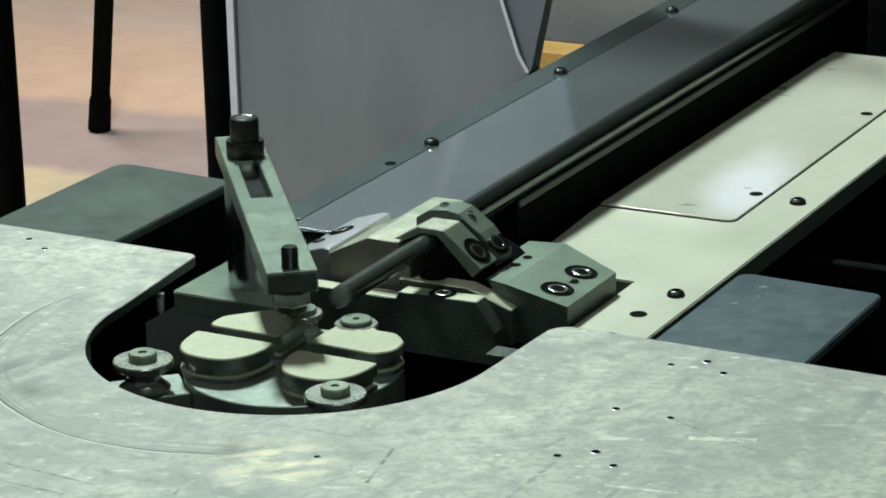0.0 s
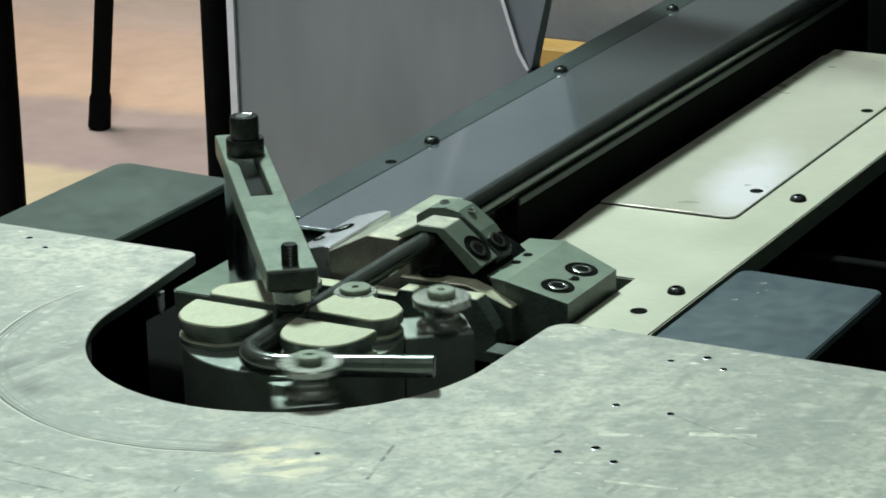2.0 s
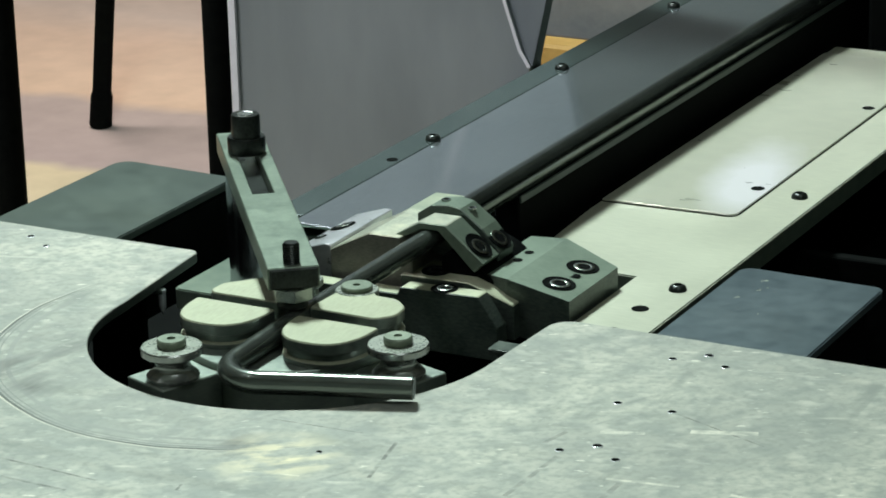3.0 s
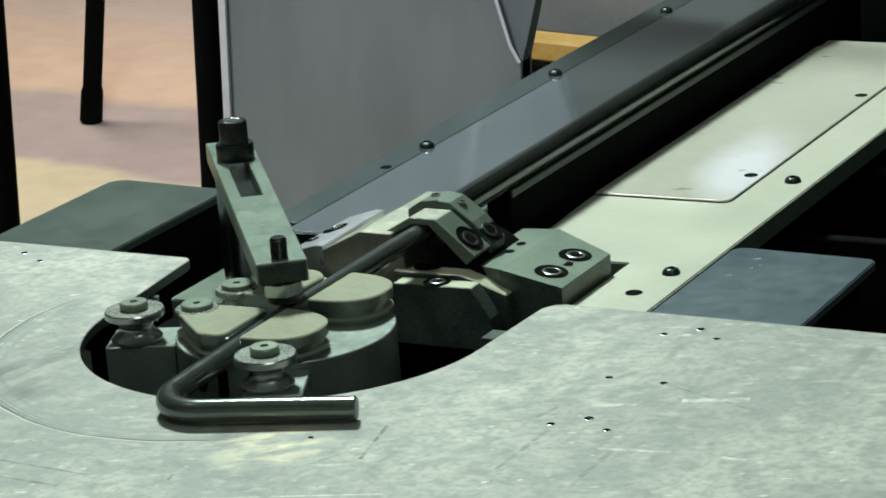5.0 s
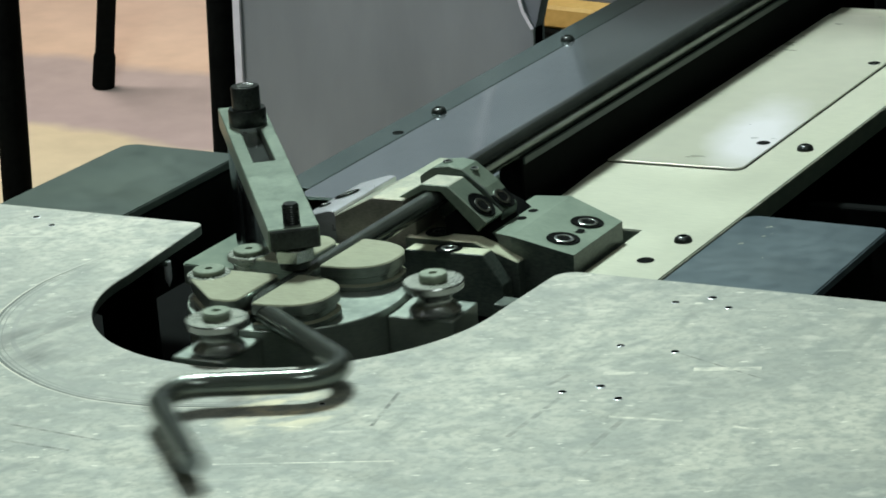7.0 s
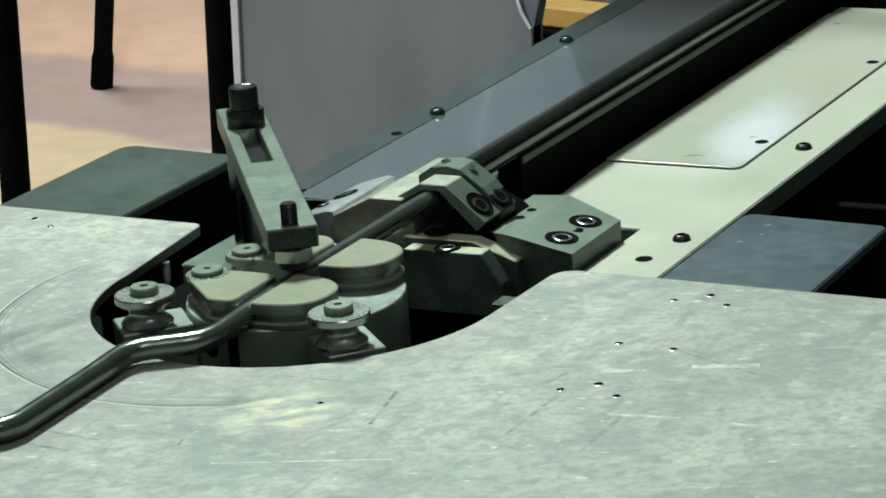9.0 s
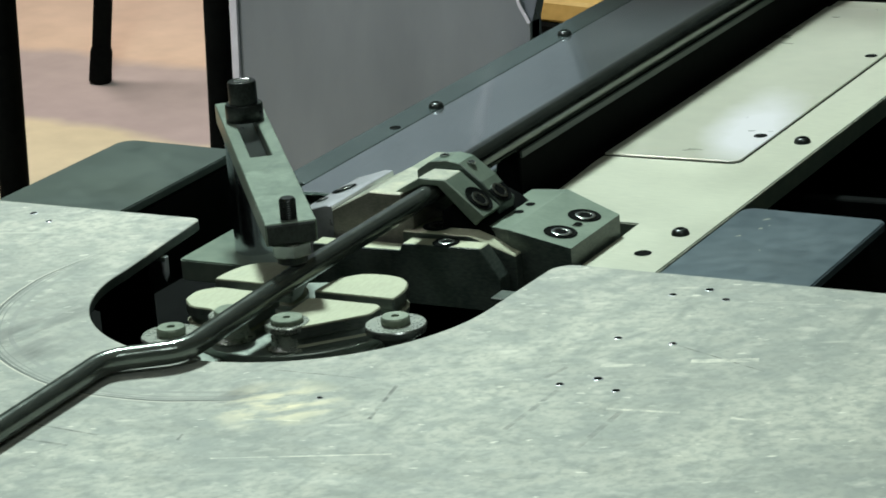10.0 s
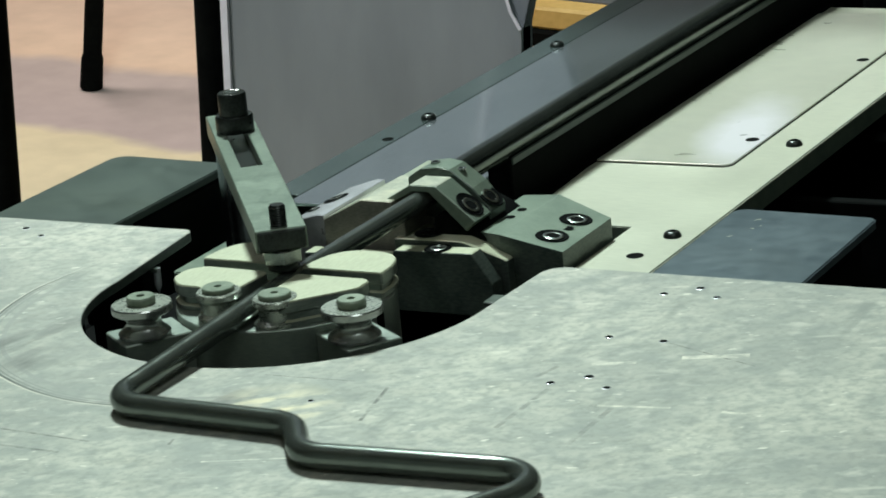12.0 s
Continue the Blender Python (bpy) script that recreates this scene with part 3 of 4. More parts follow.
def button_screw(parent, x, y, z):
    s = part("button_screw", lathe([(0.0058, 0), (0.0056, 0.0012), (0.0048, 0.0028), (0.0034, 0.0036), (0.0026, 0.0037), (0.0024, 0.0020), (0, 0.0018)], 28, Matrix.Translation((x, y, z))), DARK, parent)
    return s


for y in (0.229, 0.4362, 0.644):
    button_screw(rp, 0.135, y, -0.025)
for y in (0.4388, 0.6584):
    hole(rp, 0.1037, y, -0.0231, 0.0046, "countersunk_screw")
hole(rp, 0.128, 0.188, -0.0248, 0.0052)
hole(rp, 0.128, 0.146, -0.0248, 0.0052)

# ---- left rail and feed tube ----
lr = holder("feed_rail", "long bright folded steel rail plate with dark screws", "rail")
part("flange", box(-0.1810, -0.1572, 0.27, 1.25, -0.0278, -0.0258, 0.0004), FLANGE, lr)
part("rail_plate", box(-0.1570, -0.046, 0.255, 1.25, -0.0285, -0.0262, 0.0004), RAIL, lr)
part("rail_side", box(-0.1810, -0.1780, 0.27, 1.25, -0.13, -0.0280, 0.0004), GREEN, lr)
for y in (0.4648, 0.683, 0.905):
    button_screw(lr, -0.1610, y, -0.0257)
hole(lr, -0.1640, 0.408, -0.0256, 0.004)
tube = holder("feed_tube", "dark glossy steel feed tube along the rail", "tube")
part("tube", lathe([(0.0082, 0.199), (0.0082, 1.25), (0.0064, 1.25), (0.0064, 0.199)], 40, Matrix.Translation((0.0, 0, 0.0155)) @ Matrix.Rotation(radians(-90), 4, "X")), TUBE, tube)
part("tube_rail", box(0.0062, 0.0078, 0.27, 1.25, 0.0030, 0.0078, 0.0004), WING, tube)
part("tube_saddle", box(-0.012, 0.006, 0.27, 1.25, -0.13, 0.0072, 0.001), BLACK, tube)

# ---- hold-down arm on its post ----
ax = Vector((-0.613, 0.790, 0)).normalized()
aturn = math.degrees(math.atan2(ax.y, ax.x))
arm = holder("hold_down_arm", "steel clamping arm with a slot on a round post", "clamp")
arm.matrix_world = pose(-0.0035, 0.0005, 0, 0, 0, aturn)
bm = bmesh.new()
xs, ys = (-0.0085, 0.135, 0.25, 0.274), (-0.0148, -0.0066, 0.0066, 0.0148)
grid = {(i, j): bm.verts.new((xs[i], ys[j], 0.032)) for i in range(4) for j in range(4)}
cells = [bm.faces.new([grid[i, j], grid[i + 1, j], grid[i + 1, j + 1], grid[i, j + 1]]) for i in range(3) for j in range(3) if (i, j) != (1, 1)]
up = bmesh.ops.extrude_face_region(bm, geom=cells)["geom"]
bmesh.ops.translate(bm, vec=(0, 0, 0.013), verts=[v for v in up if isinstance(v, bmesh.types.BMVert)])
part("arm_bar", bev(bm, 0.0006), ARM, arm)
# dark bar added to fill the slot, painting in its shade
part("slot_filler", box(0.150, 0.2495, -0.0062, 0.0062, 0.0325, 0.0375, 0.0005), DARK, arm, "dark filler in the slot")
# dark strip over the arm's end, its front shade put into the colour
part("front_shade", box(-0.0105, -0.0085, -0.0138, 0.0138, 0.0325, 0.0445, 0.0009), DARK, arm)
part("post", lathe([(0.0145, -0.042), (0.0145, 0.0318), (0, 0.0318)], 48, pose(0.226, 0, 0)), POST, arm)
part("collar", lathe([(0.0118, 0.0451), (0.0122, 0.046), (0.0122, 0.055), (0.0116, 0.056), (0.0, 0.056)], 36, pose(0.226, 0, 0)), DARK, arm)
cs = part("cap_screw", lathe([(0.0092, 0.056), (0.0092, 0.0695), (0.0086, 0.0705), (0.0058, 0.0705), (0.0054, 0.066), (0, 0.066)], 36, pose(0.226, 0, 0)), DARK, arm)
part("socket_rim", lathe([(0.0062, 0.0706), (0.0060, 0.0709), (0.0056, 0.0706)], 6, pose(0.226, 0, 0)), SCREW, cs)
prof = []
for k in range(9):
    z = 0.0448 + k * 0.00135
    prof += [(0.0050, z), (0.0044, z + 0.0007)]
part("stud", lathe(prof + [(0.0040, 0.0572), (0, 0.0572)], 28), DARK, arm)
part("hex_nut", lathe([(0.0112, 0.0236), (0.0120, 0.0244), (0.0120, 0.0310), (0.0112, 0.0318)], 6), SCREW, arm, "bright hexagon nut under the arm", 20)
part("press_foot", lathe([(0.0078, 0.0188), (0.0088, 0.0196), (0.0088, 0.0226), (0.0072, 0.0236)], 28), DARK, arm)

# ---- rod guide ----


def facet(pts_front, y0, y1, w=0.0006):
    """A block whose x-z profile runs from y0 to y1."""
    bm = bmesh.new()
    f = bm.faces.new([bm.verts.new((x, y0, z)) for x, z in pts_front])
    up = bmesh.ops.extrude_face_region(bm, geom=[f])["geom"]
    bmesh.ops.translate(bm, vec=(0, y1 - y0, 0), verts=[v for v in up if isinstance(v, bmesh.types.BMVert)])
    return bev(bm, w)


jaw = holder("rod_guide", "worn machined steel guide jaws over the rod", "guide")
sides(part("left_jaw", facet([(-0.066, -0.042), (-0.066, -0.001), (-0.038, 0.0130), (-0.016, 0.0130), (-0.016, 0.004), (-0.008, 0.002), (-0.008, -0.042)], 0.150, 0.205), JAW, jaw), JAWSHADE, 0.35)
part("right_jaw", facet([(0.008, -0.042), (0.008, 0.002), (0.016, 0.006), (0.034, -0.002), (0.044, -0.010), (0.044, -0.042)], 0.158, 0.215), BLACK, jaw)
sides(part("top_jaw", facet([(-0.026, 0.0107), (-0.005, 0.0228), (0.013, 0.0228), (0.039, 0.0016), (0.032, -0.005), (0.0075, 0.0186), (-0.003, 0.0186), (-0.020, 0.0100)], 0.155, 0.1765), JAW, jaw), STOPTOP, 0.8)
sides(part("end_cap", facet([(-0.019, 0.020), (-0.009, 0.0265), (0.002, 0.0280), (0.011, 0.0265), (0.026, 0.0155), (0.038, 0.0015), (0.036, -0.008), (-0.019, -0.004)], 0.1785, 0.1985), STOPTOP, jaw), DARKTONE, 0.6)
sl = Vector((0.021, 0, 0.026)).normalized()
for at in ((0.0300, 0.1658, 0.0092), (0.0322, 0.188, 0.0085)):
    cap_screw(jaw, at, 0.0072, 0.0015, sl, 0.0098)
for at in ((-0.0035, 0.188, 0.0274), (0.0145, 0.188, 0.0242)):
    cap_screw(jaw, at, 0.0030, 0.0012)
part("side_ramp", facet([(-0.094, -0.042), (-0.094, -0.006), (-0.072, 0.001), (-0.0665, 0.001), (-0.0665, -0.042)], 0.152, 0.232), RAMP, jaw)
cap_screw(jaw, (-0.083, 0.196, -0.0022), 0.006, 0.001, (-0.3, 0, 0.95), 0.0085)
cap_screw(jaw, (-0.088, 0.176, -0.0040), 0.003, 0.001, (-0.3, 0, 0.95), 0.0042)
sides(part("side_ramp", facet([(-0.0655, -0.03), (-0.0655, -0.004), (-0.05, 0.006), (-0.022, 0.006), (-0.022, -0.03)], 0.206, 0.262), BLOCK, jaw), DARKTONE, 0.5)

cl = holder("lower_clamp", "stepped steel clamp bars below the rod", "clamp")
sides(part("front_bar", facet([(-0.070, -0.05), (-0.070, -0.0165), (-0.008, -0.0160), (-0.006, -0.0115), (0.047, -0.0105), (0.060, -0.0290), (0.060, -0.05)], 0.130, 0.1430), PAD, cl), DARKTONE, 0.8)
sides(part("rear_bar", facet([(-0.014, -0.041), (-0.014, -0.0088), (0.033, -0.0083), (0.063, -0.0185), (0.064, -0.041)], 0.1455, 0.177), PAD, cl), DARKTONE, 0.5)
cap_screw(cl, (0.021, 0.1368, -0.0108), 0.0062, 0.0014, (0, 0, 1), 0.0085)
cap_screw(cl, (0.0045, 0.158, -0.0084), 0.0070, 0.0014, (0, 0, 1), 0.0095)

bk = holder("stop_block", "grey steel block with two sunk socket screws", "block")
bm = bmesh.new()
cols = []
for x, yf, yb, zt in ((0.030, 0.163, 0.238, -0.0065), (0.0545, 0.1545, 0.240, -0.0055), (0.0990, 0.1490, 0.219, -0.0120)):
    cols.append([bm.verts.new((x, yf, -0.0415)), bm.verts.new((x, yf, zt)), bm.verts.new((x, yb, zt)), bm.verts.new((x, yb, -0.0415))])
for p, q in zip(cols, cols[1:]):
    for k in range(4):
        bm.faces.new((p[k], q[k], q[(k + 1) % 4], p[(k + 1) % 4]))
bm.faces.new(cols[0])
bm.faces.new(cols[-1])
sides(part("block", bev(bm, 0.0007, 1, 6), STOPTOP, bk), DARKTONE, 0.8)
bn = Vector((0.0065, 0, 0.0445)).normalized()
for y in (0.2045, 0.1705):
    cap_screw(bk, (0.0825, y - 0.001, -0.0094), 0.0072, 0.0014, bn, 0.0104)
hole(bk, 0.0845, 0.1875, -0.0097, 0.0036)
for y in (0.206, 0.190):
    hole(bk, 0.0445, y, -0.0056, 0.0030)
strip = tagged(part("stop_strip", box(0.072, 0.0985, 0.093, 0.108, -0.030, -0.0268, 0.0006), DARKTONE), "thin steel strip at the rim of the cut-out", "strip")

# ---- turret ----
CX, CY = -0.002, -0.002
turret = holder("die_turret", "round steel turret carrying four bending dies", "turret")
part("base", lathe([(0.063, -0.075), (0.063, 0.0034), (0.0624, 0.004), (0, 0.004)], 96), BASE, turret)
part("side_port", lathe([(0.0062, 0), (0.0058, 0.0004), (0.005, 0.0002), (0, 0.0001)], 28, Matrix.Rotation(radians(160), 4, "Z") @ Matrix.Translation((0.0629, 0, -0.010)) @ turned((1, 0, 0))), BLACK, turret)
part("side_slot", box(0.0622, 0.0634, -0.0035, 0.0035, -0.07, 0.0038, 0.0002, None), BLACK, turret).matrix_basis = pose(0, 0, 0, 0, 0, 176)


def die(name, pts, z1=0.019, groove=0.0028, label=""):
    """A die: foot, grooved neck and crowned top over one rounded outline."""
    cx = sum(p[0] for p in pts) / len(pts)
    cy = sum(p[1] for p in pts) / len(pts)
    ring = rounded(pts, 10)
    levels = [(0, 0.0042), (0, 0.0068), (groove, 0.0078), (groove, 0.0112), (0, 0.0124), (0, z1 - 0.0008), (0.0008, z1)]
    bm = bmesh.new()
    rows = []
    for inset, z in levels:
        row = []
        for p in ring:
            d = Vector((cx, cy)) - p
            q = p + d.normalized() * inset
            row.append(bm.verts.new((q.x, q.y, z)))
        rows.append(row)
    n = len(ring)
    for a, b in zip(rows, rows[1:]):
        for k in range(n):
            bm.faces.new((a[k], a[(k + 1) % n], b[(k + 1) % n], b[k]))
    bm.faces.new(rows[-1])
    bm.faces.new(rows[0])
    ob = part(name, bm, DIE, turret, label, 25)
    # faces that don't point up get the shaded tone
    ob.data.materials.append(DIESHADE)
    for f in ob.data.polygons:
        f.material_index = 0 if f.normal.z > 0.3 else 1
    return ob


def half_round(x0, x1, y, depth, power):
    """Outline with one straight side and a full rounded front."""
    mid, half = (x0 + x1) / 2, (x1 - x0) / 2
    pts = [(x0 + 0.001, y, 0), (x1 - 0.001, y, 0)]
    for k in range(33):
        a = math.pi * k / 32
        ca, sa = math.cos(a), math.sin(a)
        pts.append((mid + half * math.copysign(abs(ca) ** power, ca), y - 0.001 - depth * sa ** power, 0))
    return pts


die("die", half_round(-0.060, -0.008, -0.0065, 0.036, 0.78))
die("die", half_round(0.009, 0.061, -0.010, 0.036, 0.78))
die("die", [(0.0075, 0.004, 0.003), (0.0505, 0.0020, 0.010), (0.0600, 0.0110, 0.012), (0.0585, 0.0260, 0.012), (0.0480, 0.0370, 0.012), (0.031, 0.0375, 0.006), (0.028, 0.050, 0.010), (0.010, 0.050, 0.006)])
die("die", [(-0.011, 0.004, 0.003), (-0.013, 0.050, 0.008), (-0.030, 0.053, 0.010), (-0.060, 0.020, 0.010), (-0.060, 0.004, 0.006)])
for ang, pr in ((67, 0.0455), (115, 0.0495)):
    x, y = pr * math.cos(radians(ang)), pr * math.sin(radians(ang))
    pin = part("die_pin", lathe([(0.0125, 0.0042), (0.0130, 0.0055), (0.0100, 0.0075), (0.0095, 0.0135), (0.0128, 0.0160), (0.0128, 0.0186), (0.0122, 0.0193), (0.009, 0.0193)], 40, pose(x, y, 0)), ROLLER, turret)
    part("pin_head", lathe([(0.0088, 0.0190), (0.0092, 0.0196), (0.0092, 0.0215), (0.0087, 0.0220), (0.0022, 0.0220), (0.0020, 0.0205), (0, 0.0205)], 32, pose(x, y, 0)), HEAD, pin)

# ---- bending rollers on their swinging carrier ----
carrier = holder("roller_carrier", "swinging steel carrier with two grooved rollers on blocks", "bending head")
for s in (-46, 46):
    m = pose(0, 0, 0, 0, 0, s) @ pose(0.0865, 0, 0)
    o = 0.004 if s < 0 else -0.004
    bm = slab(rounded([(-0.024, -0.0165 - o, 0.001), (0.0165, -0.0165 - o, 0.001), (0.0165, 0.0165 - o, 0.001), (-0.024, 0.0165 - o, 0.001)], 2), -0.075, 0.0002, 0.0007, 1)
    bmesh.ops.transform(bm, matrix=m, verts=bm.verts)
    blk = part("roller_block", bm, BASE, carrier)
    pf = [(0.0142, 0.0004), (0.0148, 0.0008), (0.0148, 0.0024), (0.0136, 0.0032)]
    pf += [(0.0098 + (0.0040 if k < 4 else 0.0052) * (abs(k - 4) / 4) ** 2, 0.0036 + k * 0.00132) for k in range(9)]
    pf += [(0.0160, 0.0142), (0.0172, 0.0150), (0.0172, 0.0182), (0.0166, 0.0190), (0.0098, 0.0190)]
    rol = part("roller", lathe(pf, 48, m), NECK, carrier)
    rol.data.materials.append(ROLLER)
    for f in rol.data.polygons:
        f.material_index = 1 if f.normal.z > 0.8 and f.center.z > 0.015 else 0
    part("roller_nut", lathe([(0.0078, 0.0190), (0.0081, 0.0198), (0.0081, 0.0225), (0.0074, 0.0234), (0.0024, 0.0234), (0.0022, 0.0222), (0, 0.0222)], 36, m), HEAD, rol)

# ---- rod, in rigid lengths ----
RR, ROD_Z = 0.0064, 0.012
#          s0     s1 of each bend along the rod, from its tip
BENDS = [(0.0830, 0.1250), (0.1695, 0.2145), (0.3070, 0.3290), (0.3480, 0.3700), (0.4515, 0.4845)]
rod = holder("steel_rod", "dark oiled round steel rod being bent", "rod")
PIECES = []


def rod_piece(s0, s1, tip=False):
    n = max(2, int((s1 - s0) / 0.05) + 1)
    lap = 0.0005 if s1 - s0 < 0.01 else 0.0002
    pf = [(RR, s0 + (s1 - s0) * k / n - lap * (k == 0) + lap * (k == n)) for k in range(n + 1)]
    if tip:
        pf = [(0, s0), (RR - 0.0006, s0), (RR, s0 + 0.0006), *pf[1:]]
    mid = (s0 + s1) / 2
    bm = lathe([(r, z - mid) for r, z in pf], 28, Matrix.Rotation(radians(-90), 4, "X"))
    PIECES.append((s0, mid, s1, part("rod_length", bm, ROD, rod)))
    if tip:
        part("cut_face", lathe([(RR - 0.0005, -0.0002), (0, -0.0003)], 28, Matrix.Translation((0, s0 - mid, 0)) @ Matrix.Rotation(radians(-90), 4, "X")), RODEND, PIECES[-1][3])


edges = [0.0]
for a, b in BENDS:
    k = max(1, math.ceil((a - edges[-1]) / 0.03))
    for j in range(k):
        rod_piece(edges[-1] + (a - edges[-1]) * j / k, edges[-1] + (a - edges[-1]) * (j + 1) / k, edges[-1] == 0 and j == 0)
    k = max(8, round((b - a) / 0.0021))
    for j in range(k):
        rod_piece(a + (b - a) * j / k, a + (b - a) * (j + 1) / k)
    edges.append(b)
for j in range(8):
    rod_piece(edges[-1] + 0.03 * j, edges[-1] + 0.03 * (j + 1))
rod_piece(edges[-1] + 0.24, 1.35)

# ---- background ----
cab = holder("grey_cabinet", "tall grey sheet steel cabinet panel behind the machine", "cabinet")
pb = bmesh.new()
face = [(-0.604, -0.9), (-0.604, 0.6), (-0.53, 0.6), (-0.3206, -0.0333), (-0.3058, -0.078), (-0.2966, -0.0925), (-0.2966, -0.9)]
f = pb.faces.new([pb.verts.new((x, 0.90, z)) for x, z in face])
g = bmesh.ops.extrude_face_region(pb, geom=[f])["geom"]
bmesh.ops.translate(pb, vec=(0, 0.02, 0), verts=[v for v in g if isinstance(v, bmesh.types.BMVert)])
part("front_panel", pb, PANEL, cab)
pb = bmesh.new()
f = pb.faces.new([pb.verts.new(p) for p in ((-0.2966, 0.904, -0.9), (-0.2966, 0.904, -0.0925), (-0.3058, 0.904, -0.078), (-0.3206, 0.904, -0.0333), (-0.53, 0.904, 0.6), (-0.146, 0.916, 0.6), (-0.2875, 0.916, -0.0336), (-0.3006, 0.916, -0.0924), (-0.3006, 0.916, -0.9))])
g = bmesh.ops.extrude_face_region(pb, geom=[f])["geom"]
bmesh.ops.translate(pb, vec=(0, 0.015, 0), verts=[v for v in g if isinstance(v, bmesh.types.BMVert)])
part("side_panel", pb, PANEL, cab)
part("edge_trim", box(-0.6065, -0.599, 0.896, 0.8995, -0.9, 0.6, 0), SEAM, cab, "pale edge trim")
for x0, z0, x1, z1 in ((-0.53, 0.6, -0.3206, -0.0333), (-0.3206, -0.0333, -0.3058, -0.078), (-0.3058, -0.078, -0.2966, -0.0925)):
    st = part("seam_strip", box(-0.0016, 0.0016, -0.001, 0.0, -math.hypot(x1 - x0, z1 - z0) / 2, math.hypot(x1 - x0, z1 - z0) / 2, 0), SEAM, cab, "pale seam strip")
    st.matrix_basis = Matrix.Translation(((x0 + x1) / 2, 0.8992, (z0 + z1) / 2)) @ Matrix.Rotation(math.atan2(x0 - x1, z0 - z1), 4, "Y")
tagged(part("frame_post", lathe([(0.0125, -0.9), (0.0130, -0.89), (0.0130, 0.6), (0, 0.6)], 28, pose(-0.6225, 0.90, 0)), BLACK), "black round steel frame post on the floor", "post")
sl_ = holder("stand", "black tubular leg of a stand on the workshop floor", "stand", (-2.19, 2.935, -0.9))
part("leg", lathe([(0.020, 0.02), (0.0175, 0.03), (0.0175, 0.9), (0, 0.9)], 20), BLACK, sl_)
part("foot", lathe([(0.017, 0.0), (0.021, 0.004), (0.0205, 0.06), (0.0176, 0.07)], 20), BLACK, sl_, "black rubber foot")
sl_.matrix_basis = pose(-2.19, 2.935, -0.9, 0, 6.5, 0)
tagged(part("frame_post", lathe([(0.014, -0.9), (0.015, -0.89), (0.015, 0.6), (0, 0.6)], 28, pose(-0.872, 0.90, 0)), BLACK), "black round steel frame post on the floor", "post")
crate = holder("yellow_crate", "yellow crate on a dark skid far behind", "crate")
part("crate_body", box(-1.72, -1.24, 3.53, 3.60, -0.868, -0.824, 0.006), YELLOW, crate)
part("skid", box(-1.73, -1.23, 3.52, 3.62, -0.9, -0.8685, 0.005), BLACK, crate)
bc = holder("blue_cabinet", "blue-grey steel cabinet standing against the far wall", "cabinet")
part("carcass", box(-2.1, -0.6, 3.70, 4.2, -0.9, 0.4, 0.01), BLUE, bc)
part("door", box(-2.08, -1.36, 3.685, 3.70, -0.85, 0.35, 0.004), BLUE, bc)
part("door", box(-1.34, -0.62, 3.685, 3.70, -0.85, 0.35, 0.004), BLUE, bc)

